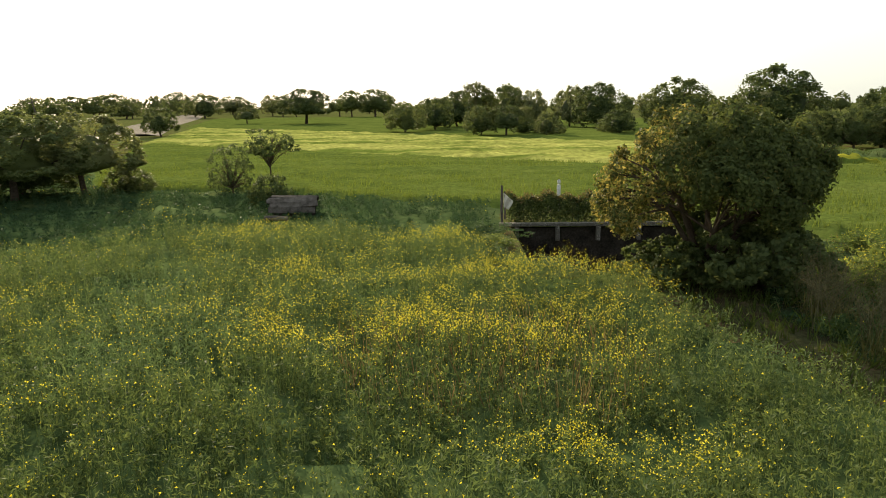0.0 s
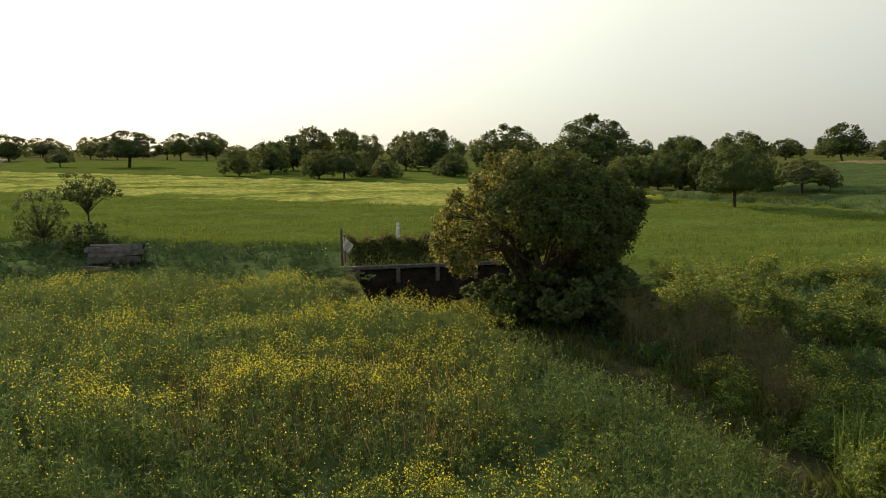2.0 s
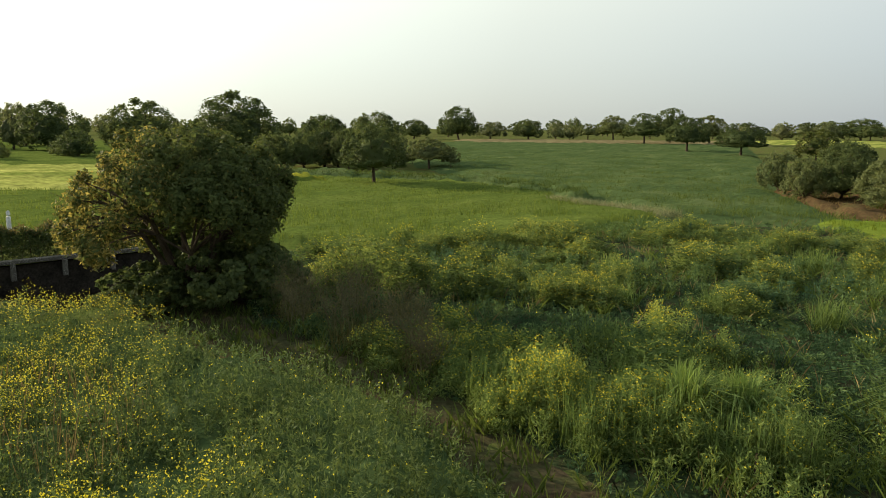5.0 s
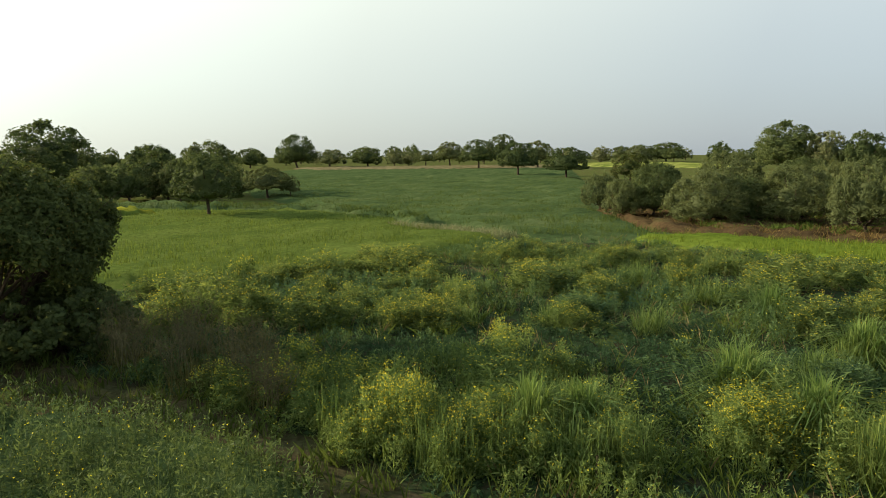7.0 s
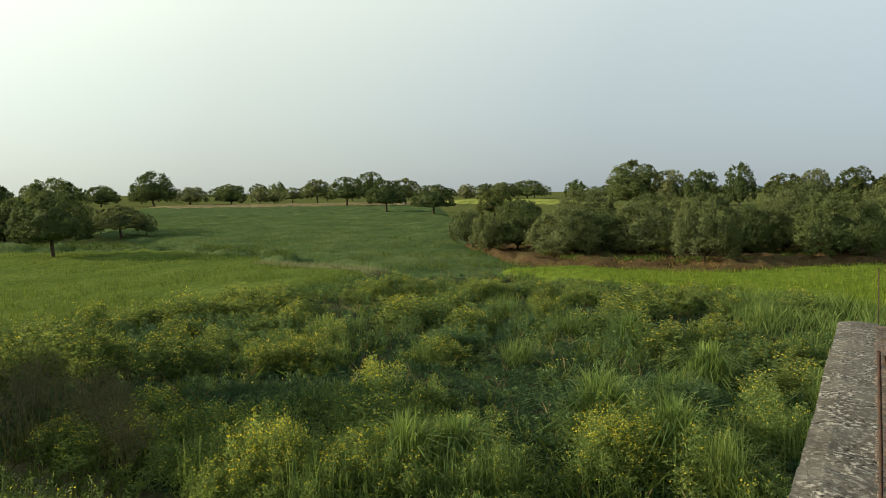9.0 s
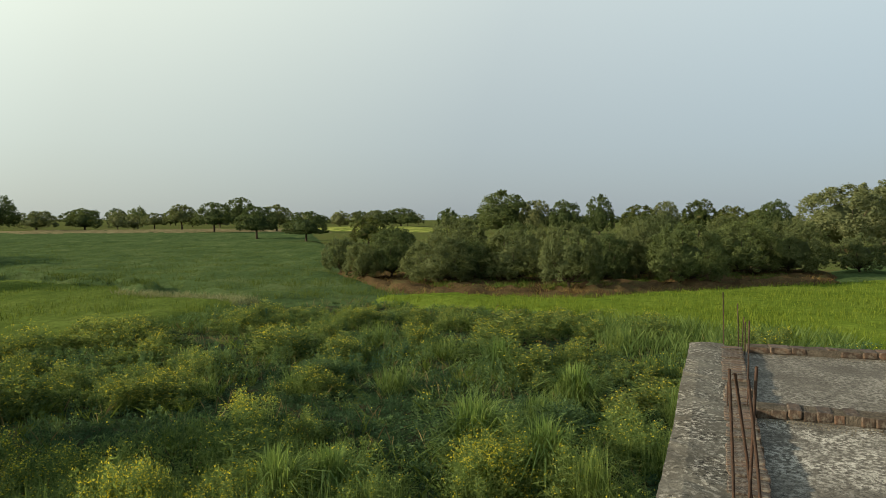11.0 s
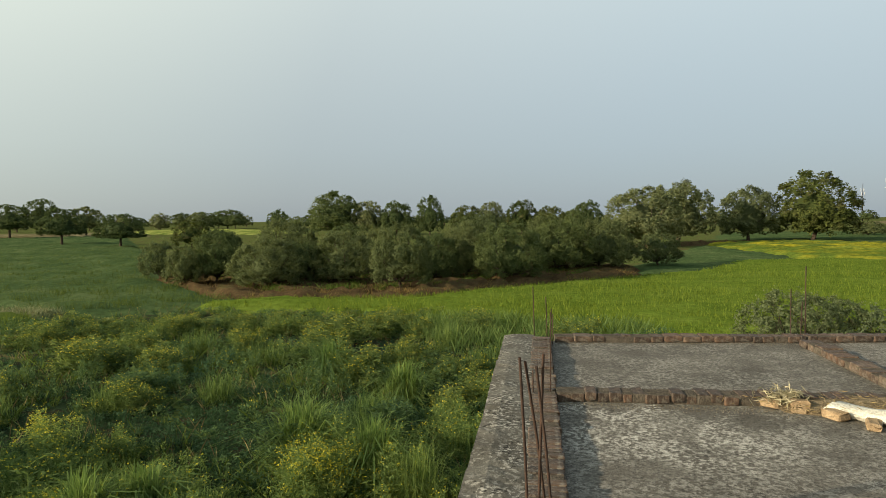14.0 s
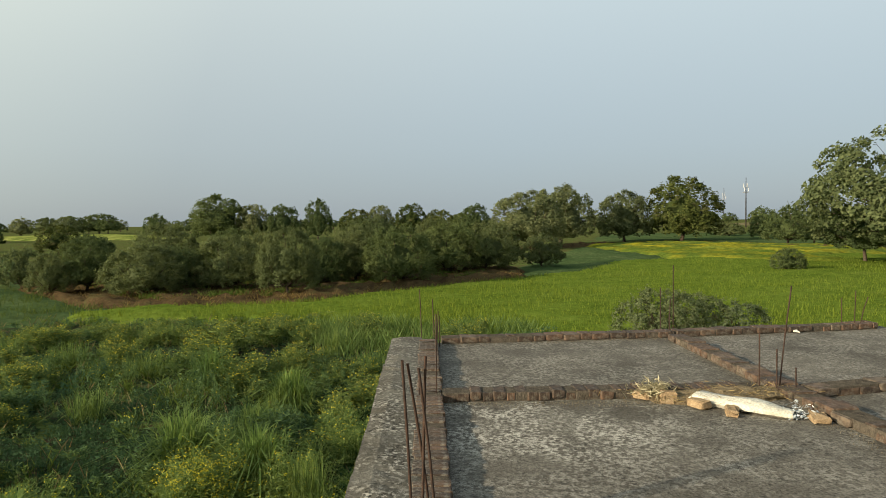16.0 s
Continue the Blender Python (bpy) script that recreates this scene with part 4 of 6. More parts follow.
big_tree("leafy_sapling", -12.4, 40.5, 2.8, 3.0, 4200, 0.06, 16, M_LEAF, "upright dark sapling with sparse leaves", "oval", 330, 0.016, 0.2)
big_tree("thorn_shrub", -8.8, 35.2, 2.3, 1.75, 5000, 0.06, 17, M_LEAF, "dark rounded shrub beside the low shed", "bush", 300, 0.012, 0.1)


# ---- the sunken well with its concrete kerb ----
def build_well():
    x0, y0, x1, y1 = PIT
    ob = thing("sunken_well", "deep square well pit, its shade put into the dark stone lining", "well", pose(0, 0, 0))
    rng = np.random.default_rng(21)
    deep = 3.4
    for a, b in (((x0, y1), (x1, y1)), ((x0, y0), (x0, y1)), ((x1, y1), (x1, y0)), ((x1, y0), (x0, y0))):
        a, b = Vector((*a, 0)), Vector((*b, 0))
        d = (b - a).normalized()
        out = Vector((-d.y, d.x, 0)) * 0.35
        bm = bmesh.new()
        n, k = 24, 9
        rows = [[bm.verts.new(a + (b - a) * (i / n) + Vector((0, 0, -0.04 - deep * j / k)) + out * (0.05 * rng.normal())) for i in range(n + 1)] for j in range(k + 1)]
        back = [[bm.verts.new(a + (b - a) * (i / n) + Vector((0, 0, z)) + out) for i in range(n + 1)] for z in (-0.04, -deep)]
        for j in range(k):
            for i in range(n):
                bm.faces.new((rows[j][i], rows[j + 1][i], rows[j + 1][i + 1], rows[j][i + 1]))
        for i in range(n):
            bm.faces.new((rows[0][i], rows[0][i + 1], back[0][i + 1], back[0][i]))
            bm.faces.new((back[0][i], back[0][i + 1], back[1][i + 1], back[1][i]))
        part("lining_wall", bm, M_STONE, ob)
    part("pit_floor", block((x1 - x0 + 0.4, y1 - y0 + 0.4, 0.1), ((x0 + x1) / 2, (y0 + y1) / 2, -deep - 0.05)), M_STONE, ob, "pit floor coloured dark for the shade down there")
    kerb = thing("concrete_kerb", "weathered pale concrete beam on stub posts along the well", "concrete beam", pose(0, 0, 0))
    part("beam", block((8.2, 0.24, 0.15), (6.4, y1 - 0.1, 0.05), 0.02, 0.006, rng), M_CONC_EDGE, kerb)
    for k in range(5):
        part("post", block((0.17, 0.2, 0.62), (3.05 + 1.72 * k, y1 - 0.14, -0.57), 0.015, 0.005, rng), M_CONC_EDGE, kerb)


build_well()


def well_post():
    rng = np.random.default_rng(3)
    ob = thing("wooden_post", "leaning weathered wooden post with a pale cloth tied on", "post", pose(2.45, 29.55, 0.2))
    v, f = tube_arrays([(0, 0, -0.2), (-0.03, 0.0, 0.6), (-0.02, 0.02, 1.55)], [0.06, 0.055, 0.05], 7)
    part("pole", quick_mesh("pole", v, f, [M_DARKWOOD]), None, ob)
    v, f = tube_arrays([(0.12, 0.02, 0.1), (0.13, 0, 0.9), (0.1, 0.02, 1.3)], [0.04, 0.04, 0.035], 6)
    part("side_stick", quick_mesh("side_stick", v, f, [M_DARKWOOD]), None, ob)
    n = 9
    vs, fs = [], []
    for i in range(n):
        for j in range(n):
            a, b = i / (n - 1), j / (n - 1)
            vs.append((0.05 + 0.42 * a * (1 - 0.45 * b), -0.06 + 0.05 * math.sin(a * 9 + b * 4), 1.25 - 0.62 * b - 0.25 * a * (1 - b) - 0.12 * a))
    for i in range(n - 1):
        for j in range(n - 1):
            fs.append((i * n + j, i * n + j + 1, (i + 1) * n + j + 1, (i + 1) * n + j))
    cloth = part("cloth", quick_mesh("cloth", vs, fs, [M_SACK], smooth=True), None, ob, "pale cloth")
    cloth.modifiers.new("thick", "SOLIDIFY").thickness = 0.012
    mk = thing("marker_post", "white painted stone marker post behind the hedge", "post", pose(5.25, 32.0, 0))
    bm = block((0.17, 0.14, 1.5), (0, 0, 0), 0.03, 0.008, rng)
    block((0.13, 0.1, 0.25), (0, 0, 1.5), 0.06, 0.008, rng, bm)
    part("shaft", bm, M_WHITE, mk)


well_post()


def hedge():
    rng = np.random.default_rng(31)
    n = 17000
    x = rng.uniform(2.7, 10.0, n)
    y = 30.4 + rng.normal(0, 0.28, n)
    z = rng.uniform(0, 1, n) ** 0.7 * (1.22 + 0.08 * np.sin(x * 3.1) + 0.1 * np.sin(x * 7.3)) * np.clip(1.15 - ((y - 30.4) / 0.8) ** 2, 0.3, 1)
    v, f = leaf_quads(np.stack([x, y, z], 1), 0.062, rng, 0.2)
    ob = thing("hedge", "clipped-looking dark hedge of shrubs behind the well", "hedge", pose(0, 0, 0))
    tagged(part("leaves", quick_mesh("leaves", v, f, [M_LEAF]), None, ob), kind="stuff")
    tubes = [tube_arrays([(x, 30.4, -0.05), (x + rng.normal(0, 0.1), 30.4 + rng.normal(0, 0.1), 0.6), (x + rng.normal(0, 0.2), 30.4, 1.2)], [0.025, 0.018, 0.006], 5) for x in np.arange(2.9, 10, 0.3)]
    v, f = join_arrays(tubes)
    part("stems", quick_mesh("stems", v, f, [M_BARK]), None, ob)
    n = 1500
    x, y = rng.uniform(2.7, 10.0, n), 30.4 + rng.normal(0, 0.25, n)
    z = 1.18 + 0.08 * np.sin(x * 3.1) + 0.1 * np.sin(x * 7.3) + rng.uniform(-0.1, 0.12, n)
    v, f = leaf_quads(np.stack([x, y, z], 1), 0.05, rng, 0.0, 3.0)
    tagged(part("dry_tip", quick_mesh("dry_tip", v, f, [M_DRY]), None, ob, "dry brownish seed heads"), kind="stuff")


hedge()


def low_shed():
    rng = np.random.default_rng(41)
    ob = thing("low_shed", "small low dark shed with a rounded roof of rough planks", "shed", pose(-6.95, 31.95, -0.02, 0, 0, 8) @ Matrix.Diagonal((0.93, 0.93, 0.95, 1.0)))
    part("wall", block((2.0, 0.12, 0.62), (0, -0.72, 0), 0.02, 0.01, rng), M_STONE, ob)
    part("wall", block((0.12, 1.3, 0.7), (-0.95, 0.0, 0), 0.02, 0.01, rng), M_STONE, ob)
    part("wall", block((0.12, 1.3, 0.85), (0.95, 0.0, 0), 0.02, 0.01, rng), M_STONE, ob)
    v, f = tube_arrays([(-1.05, 0, 0.5), (0, 0, 0.56), (1.05, 0, 0.54)], [0.52, 0.55, 0.53], 12)
    v[:, 1] *= 1.45
    roof = part("roof", quick_mesh("roof", v, f, [M_STONE]), None, ob)
    for k in range(9):
        a = math.pi * (k + 0.4) / 8.8
        part("plank", block((2.2 + rng.uniform(-0.22, 0.22), 0.27, 0.05), (rng.uniform(-0.12, 0.12), -0.86 * math.cos(a), 0.54 + 0.58 * math.sin(a) + 0.02 * rng.uniform(-1, 1)), 0.01, 0.01, rng,
                            turn=pose(0, 0, 0, 90 - math.degrees(a) * 1.0 + rng.uniform(-6, 6), rng.uniform(-3, 3), rng.uniform(-4, 4))), M_DARKWOOD, roof)
    log = thing("log", "pale cut log lying in the mustard by the shed", "log", pose(-7.21, 29.45, 0.45, 0, 4, 10))
    v, f = tube_arrays([(-0.5, 0, 0), (0, 0.02, 0.01), (0.5, 0, 0)], [0.1, 0.11, 0.09], 9)
    part("trunk_piece", quick_mesh("trunk_piece", v, f, [M_DARKWOOD]), None, log)
    for s in (-0.4, 0.4):
        part("prop", block((0.08, 0.08, 0.42), (s, 0, -0.46), 0.01), M_DARKWOOD, log)


low_shed()


# ---- house roof under the camera ----
EDGE = Vector((0.993, -0.1186, 0)).normalized()
CROSS = Vector((-EDGE.y, EDGE.x, 0)) * -1
CORNER = Vector((8.95, -0.71, 0))
ROOF_Z, TOP_Z = 3.511, 3.6


def build_house():
    rng = np.random.default_rng(51)
    house = thing("unfinished_house", "unfinished one-storey house with a flat concrete roof", "house", pose(0, 0, 0), kind="")
    back = CORNER - EDGE * 13.0
    far_r = Vector((9.0, -7.75, 0))
    quad = [CORNER, far_r, far_r - EDGE * 13.0, back]

    def prism(pts, z0, z1):
        bm = bmesh.new()
        lo = [bm.verts.new((p.x, p.y, z0)) for p in pts]
        hi = [bm.verts.new((p.x, p.y, z1)) for p in pts]
        bm.faces.new(hi)
        bm.faces.new(lo[::-1])
        for i in range(len(pts)):
            j = (i + 1) % len(pts)
            bm.faces.new((lo[i], lo[j], hi[j], hi[i]))
        bmesh.ops.recalc_face_normals(bm, faces=bm.faces[:])
        return bm

    part("roof_slab", prism(quad, ROOF_Z - 0.14, ROOF_Z), M_CONC, house, "flat cement roof with pale worn patches")
    mid = sum(quad, Vector()) / 4
    ins = [p + (mid - p) * 0.025 for p in quad]
    for i in range(4):
        a, b = ins[i], ins[(i + 1) % 4]
        d = (b - a).normalized()
        nrm = Vector((-d.y, d.x, 0))
        if nrm.dot(mid - a) < 0:
            nrm = -nrm
        part("wall", prism([a + d * 0.002, b - d * 0.23, b - d * 0.23 + nrm * 0.23, a + d * 0.002 + nrm * 0.23], -0.1, ROOF_Z - 0.14), M_MORTAR, house)
    # cement margin outside the brick strip, with a crumbled outer edge
    bm = bmesh.new()
    n = 130
    prof = []
    for i in range(n + 1):
        p = CORNER + EDGE * (0.06 - 13.06 * i / n)
        w0 = -0.016 + rng.normal(0, 0.002) + 0.006 * math.sin(i * 0.21)
        q = [p + CROSS * w0, p + CROSS * (w0 + 0.02), p + CROSS * 0.13, p + CROSS * 0.25, p + CROSS * 0.395]
        zz = [ROOF_Z - 0.13, TOP_Z - 0.02 + rng.normal(0, 0.006), TOP_Z - 0.004 + rng.normal(0, 0.003), TOP_Z - 0.005 + rng.normal(0, 0.003), TOP_Z - 0.012]
        prof.append([bm.verts.new((a.x, a.y, z)) for a, z in zip(q, zz)])
    for i in range(n):
        for k in range(4):
            bm.faces.new((prof[i][k], prof[i][k + 1], prof[i + 1][k + 1], prof[i + 1][k]))
    bm.faces.new(prof[0])
    bmesh.ops.recalc_face_normals(bm, faces=bm.faces[:])
    part("cement_margin", bm, M_CONC_EDGE, house, "grey crumbling cement margin along the roof edge")

    # brick courses: each brick an object on shared meshes
    brick_meshes = []
    for k in range(12):
        bm = block((0.225, 0.106, 0.075), (0, 0, 0), 0.009 if k < 6 else 0.006, 0.0035, rng)
        me = bpy.data.meshes.new("brick")
        bm.to_mesh(me)
        bm.free()
        me.materials.append(M_BRICK if k < 6 else M_BRICK_SMEARED)
        brick_meshes.append(me)

    def course(p0, p1, label, mixed=True, ragged=0.007, deep=0.004, edge_on=False):
        p0, p1 = Vector((*p0, 0)), Vector((*p1, 0))
        d = (p1 - p0).normalized()
        length = (p1 - p0).length
        side = Vector((-d.y, d.x, 0))
        bed = part("brick_course", prism([p0 - side * 0.103, p1 - side * 0.103, p1 + side * 0.103, p0 + side * 0.103], ROOF_Z - 0.01, TOP_Z - (0.014 if edge_on else 0.011)), M_MORTAR, house, label)
        a = math.degrees(math.atan2(d.y, d.x)) + 90
        run, sizes = 0.004, (0.108, 0.15, 0.225, 0.225) if mixed else (0.072, 0.075, 0.08) if edge_on else (0.075, 0.095, 0.11)
        while run < length - 0.06:
            w = min(sizes[rng.integers(len(sizes))] * rng.uniform(0.95, 1.04), length - run)
            c = p0 + d * (run + w / 2) + side * rng.normal(0, ragged)
            run += w + rng.uniform(0.003, 0.012) * (1.6 if edge_on else 1.0)
            low = TOP_Z - 0.075 + rng.normal(0, deep) - abs(rng.normal(0, deep)) - (0.022 if rng.uniform() < 0.06 else 0.0)
            part("brick", brick_meshes[rng.integers(6) + 6 * edge_on], None, bed, at=pose(c.x, c.y, low, rng.normal(0, 1.2), rng.normal(0, 1.2), a + rng.normal(0, 1.6)) @ Matrix.Diagonal((1.0, w / 0.106, 1.0, 1.0)))

    m0 = CORNER + CROSS * 0.475 - EDGE * 0.06
    m1 = m0 - EDGE * 12.85
    course((m0.x, m0.y), (m1.x, m1.y), "strip of worn bricks laid crosswise along the roof edge", False, ragged=0.005, deep=0.004, edge_on=True)
    course((8.93, -1.36), (8.78, -4.45), "low brick course along the far roof edge")
    course((8.78, -4.47), (8.86, -7.5), "low brick course along the far roof edge")
    course((6.07, -0.96), (5.75, -3.75), "low ragged brick course across the roof", False, ragged=0.011, deep=0.007)
    course((5.6, -4.16), (5.98, -7.2), "low ragged brick course across the roof", ragged=0.011, deep=0.007)
    course((8.45, -4.38), (5.4, -3.98), "low ragged brick course along the roof", ragged=0.011, deep=0.007)
    course((5.36, -3.97), (1.6, -3.75), "wide crumbling brick course along the roof", ragged=0.02, deep=0.009)
    return house


build_house()


def bars(label, foot, rods, thick=0.0065):
    """A bundle of rusty column bars that stand out of the roof."""
    ob = thing("starter_bars", label, "steel bars", pose(*foot), group="bars standing out of the roof")
    for (x, y), (dx, dy, h), bow in rods:
        pts = [(x, y, -0.12), (x + dx * 0.45 + bow, y + dy * 0.5, h * 0.5), (x + dx, y + dy, h)]
        v, f = tube_arrays(pts, [thick] * 3, 6)
        part("bar", quick_mesh("bar", v, f, [M_RUST], smooth=True), None, ob)
    return ob


def bag_and_rubble():
    rng = np.random.default_rng(61)
    # a filled sack, tied at one end, lying along the brick course
    n, k = 44, 22
    a, b = Vector((5.6, -3.03, 0)), Vector((4.97, -3.6, 0))
    d = (b - a).normalized()
    s = Vector((-d.y, d.x, 0))
    vs, fs = [], []
    for i in range(n + 1):
        t = i / n
        r = 0.056 * min(1.0, 0.45 + t * 6) * (1.0 - 0.35 * max(0.0, (t - 0.75) / 0.25)) * (1 + 0.05 * math.sin(t * 13))
        r = max(r, 0.016)
        p = a + (b - a) * t + s * 0.02 * math.sin(t * 5)
        for j in range(k):
            w = 2 * math.pi * j / k
            q = r * (1 + 0.05 * math.sin(3 * w + t * 7) + 0.11 * math.sin(8 * w + 1.6 * math.sin(t * 6)) + 0.03 * math.sin(t * 37 + 3 * w) + 0.015 * rng.normal())
            vs.append((p.x + s.x * q * 2.1 * math.cos(w), p.y + s.y * q * 2.1 * math.cos(w), ROOF_Z + max(0.0, (r * 0.95 + q * math.sin(w)) * 0.85)))
    for i in range(n):
        for j in range(k):
            fs.append((i * k + j, i * k + (j + 1) % k, (i + 1) * k + (j + 1) % k, (i + 1) * k + j))
    ob = thing("white_sack", "crumpled white plastic sack lying along the bricks on the roof", "sack", pose(0, 0, 0))
    part("sack_body", quick_mesh("sack_body", vs, fs, [M_SACK], smooth=True), None, ob)
    # frayed end
    e = [(b.x + d.x * 0.02 + rng.normal(0, 0.05), b.y + d.y * 0.02 + rng.normal(0, 0.05), ROOF_Z + abs(rng.normal(0.05, 0.04))) for _ in range(110)]
    v, f = leaf_quads(np.array(e), 0.014, rng, 0.4, 2.6)
    tagged(part("frayed_end", quick_mesh("frayed_end", v, f, [M_PLASTIC]), None, ob, "torn frayed end of the sack"), kind="stuff")
    m_tan = surface("pale_broken_brick", [(0.3, (0.27, 0.185, 0.105)), (0.7, (0.4, 0.29, 0.17))], 14.0, bump=0.5, bump_scale=60.0)
    for (x, y, a, sx, sy, sz) in ((5.76, -2.68, 40, 0.16, 0.1, 0.08), (5.6, -2.84, 70, 0.13, 0.11, 0.1), (5.4, -3.02, 20, 0.18, 0.1, 0.07), (5.15, -3.17, -30, 0.19, 0.1, 0.06), (4.86, -3.72, -20, 0.22, 0.12, 0.06)):
        bm = block((sx, sy, sz), (0, 0, 0), 0.014, 0.006, rng)
        st = thing("broken_brick", "pale broken brick lying on the roof by the sack", "brick", pose(x, y, ROOF_Z, 0, 0, a), "rubble by the sack")
        part("brick_piece", bm, m_tan, st)
    p = [(5.72 + rng.normal(0, 0.06), -2.78 + rng.normal(0, 0.085), ROOF_Z + 0.06 + abs(rng.normal(0, 0.045))) for _ in range(520)]
    v, f = leaf_quads(np.array(p), 0.009, rng, 0.4, 9.0)
    ob = thing("straw_heap", "small tangled heap of pale straw and string", "straw", pose(0, 0, 0))
    tagged(part("straw", quick_mesh("straw", v, f, [foliage("bleached_straw", (0.2, 0.175, 0.1), (0.52, 0.47, 0.33), 0.2)]), None, ob), kind="stuff")
    scrap = thing("paper_scrap", "small crumpled scrap of white paper on the roof", "scrap", pose(8.66, -6.2, ROOF_Z + 0.004, 0, 0, 20))
    v, f = tube_arrays([(-0.05, 0, 0.012), (0, 0.01, 0.03), (0.06, -0.005, 0.015)], [0.008, 0.02, 0.009], 6)
    part("crumpled_paper", quick_mesh("crumpled_paper", v, f, [M_SACK]), None, scrap)
    bm = bmesh.new()
    bmesh.ops.create_icosphere(bm, subdivisions=4, radius=1.0)
    for v in bm.verts:
        w = 1 + 0.22 * noise.noise(v.co * 2.3) + 0.1 * noise.noise(v.co * 7.0)
        v.co = Vector((5.68 + v.co.x * 0.25 * w, -3.4 + v.co.y * 0.68 * w, ROOF_Z + max(-0.02, v.co.z * 0.088 * w + 0.012 * noise.noise(v.co * 11.0))))
    ob = thing("sand_heap", "low heap of coarse brown sand behind the sack", "sand", pose(0, 0, 0))
    part("sand_mound", bm, surface("coarse_sand", [(0.36, (0.13, 0.098, 0.058)), (0.64, (0.3, 0.235, 0.145))], 14.0, 90.0, bump=0.9, bump_scale=90.0, crisp=0.75), ob)
    q = np.stack([5.6 + rng.normal(0, 0.14, 500), -3.35 + rng.normal(0, 0.36, 500), ROOF_Z + 0.075 + 0.02 * rng.uniform(-1, 1, 500)], 1)
    v, f = leaf_quads(q, 0.006, rng, 0.7, 11.0)
    tagged(part("chaff", quick_mesh("chaff", v, f, [M_STRAW]), None, ob, "loose dry straw"), kind="stuff")
    # crumbs of mortar and brick along the foot of the courses
    crumbs = []
    for (x0, y0), (x1, y1), n in (((5.95, -0.96), (5.63, -3.0), 420), ((8.8, -1.36), (8.66, -4.3), 200), ((8.3, -4.52), (5.7, -4.2), 160), ((5.3, -3.82), (2.2, -3.66), 380)):
        t = rng.uniform(0, 1, n)
        off = np.abs(rng.normal(0, 0.09, n)) + 0.01
        crumbs.append(np.stack([x0 + (x1 - x0) * t - off * (abs(y1 - y0) > 1), y0 + (y1 - y0) * t + off * (abs(y1 - y0) <= 1), np.full(n, ROOF_Z + 0.006)], 1))
    c = np.concatenate(crumbs)
    n = len(c)
    r = rng.uniform(0.003, 0.009, n)[:, None]
    tip = rng.normal(0, 0.25, (n, 2))
    v = np.stack([c + np.concatenate([np.stack([np.cos(a + tip[:, 0]), np.sin(a + tip[:, 0])], 1) * r, -0.008 * np.ones((n, 1))], 1) for a in (0.0, 2.1, 4.2)] + [c + np.concatenate([tip * r, r], 1)], 1).reshape(-1, 3)
    b = np.arange(n)[:, None] * 4
    f = np.concatenate([b + [0, 1, 3], b + [1, 2, 3], b + [2, 0, 3]])
    tagged(new("brick_crumbs", quick_mesh("brick_crumbs", v, f, [surface("mortar_crumbs", [(0.3, (0.1, 0.078, 0.05)), (0.7, (0.27, 0.23, 0.165))], 6.0)])), "crumbs of mortar and brick along the foot of the brick courses", "rubble", kind="stuff")


bag_and_rubble()
bars("four tall rusty steel bars rising from the brick strip", (3.3, -0.57, TOP_Z), [((0.0, 0.146), (0.0, 0.044, 0.827), 0.0), ((0.05, 0.038), (-0.03, 0.125, 0.805), 0.008), ((-0.05, 0.027), (0.03, 0.087, 0.79), 0.0), ((0.0, 0.107), (0.0, -0.029, 0.844), -0.006)], 0.0076)
bars("thin rusty bars where two brick courses meet", (6.0, -0.85, TOP_Z), [((0.0, -0.05), (0.0, -0.002, 0.682), 0.0), ((-0.03, 0.105), (0.0, 0.0, 0.18), 0.0)])
bars("thin rusty bars at the outer corner of the roof", (8.8, -1.2, TOP_Z), [((0.1, 0.1), (0, 0.02, 0.62), 0), ((0.0, -0.05), (0, 0.02, 0.5), 0), ((0.05, -0.09), (0.0, -0.02, 0.34), 0), ((-0.12, -0.1), (0.0, 0.0, 0.3), 0)])
bars("tall thin rusty bars on the far roof edge", (8.83, -4.5, TOP_Z), [((0.08, 0.14), (0, 0.0, 0.56), 0), ((-0.05, 0.08), (0, -0.02, 0.42), 0), ((0.05, -0.03), (0.0, 0.0, 0.86), 0)])
bars("bent rusty bars at the crossing of two brick courses", (5.66, -3.93, TOP_Z), [((0.12, 0.12), (0, 0.0, 0.46), 0), ((0.02, 0.0), (0, -0.12, 0.88), 0.0), ((0.0, 0.03), (0.0, 0.0, 0.32), 0), ((-0.05, -0.12), (0.0, 0.0, 0.16), 0)])
bars("short rusty bars at the far end of the roof", (8.85, -7.2, TOP_Z), [((0.1, 0.1), (0, 0.0, 0.34), 0), ((0.0, -0.02), (0, -0.02, 0.45), 0), ((-0.05, -0.05), (0.0, -0.14, 0.36), 0)])


# ---- masts, pole, road ----
def mast(x, y, tall, label):
    ob = thing("phone_mast", label, "mast", pose(x, y, 0))
    v, f = tube_arrays([(0, 0, 0), (0, 0, tall * 0.5), (0, 0, tall)], [0.36, 0.3, 0.14], 8)
    part("pole", quick_mesh("pole", v, f, [M_STONE]), None, ob)
    for k in range(6):
        a = k * math.pi / 3
        part("antenna", block((0.5, 0.3, 2.2), (1.2 * math.cos(a), 1.2 * math.sin(a), tall * (0.8 if k % 2 else 0.72)), 0.05, turn=pose(0, 0, 0, 0, 0, math.degrees(a))), M_GALV, ob)
    part("platform", block((2.6, 2.6, 0.3), (0, 0, tall * 0.7), 0.05), M_GALV, ob)


mast(357.3, -220.7, 27.5, "white-topped steel phone mast far across the fields")
mast(519.0, -301.6, 29.0, "distant steel mast seen over the trees")


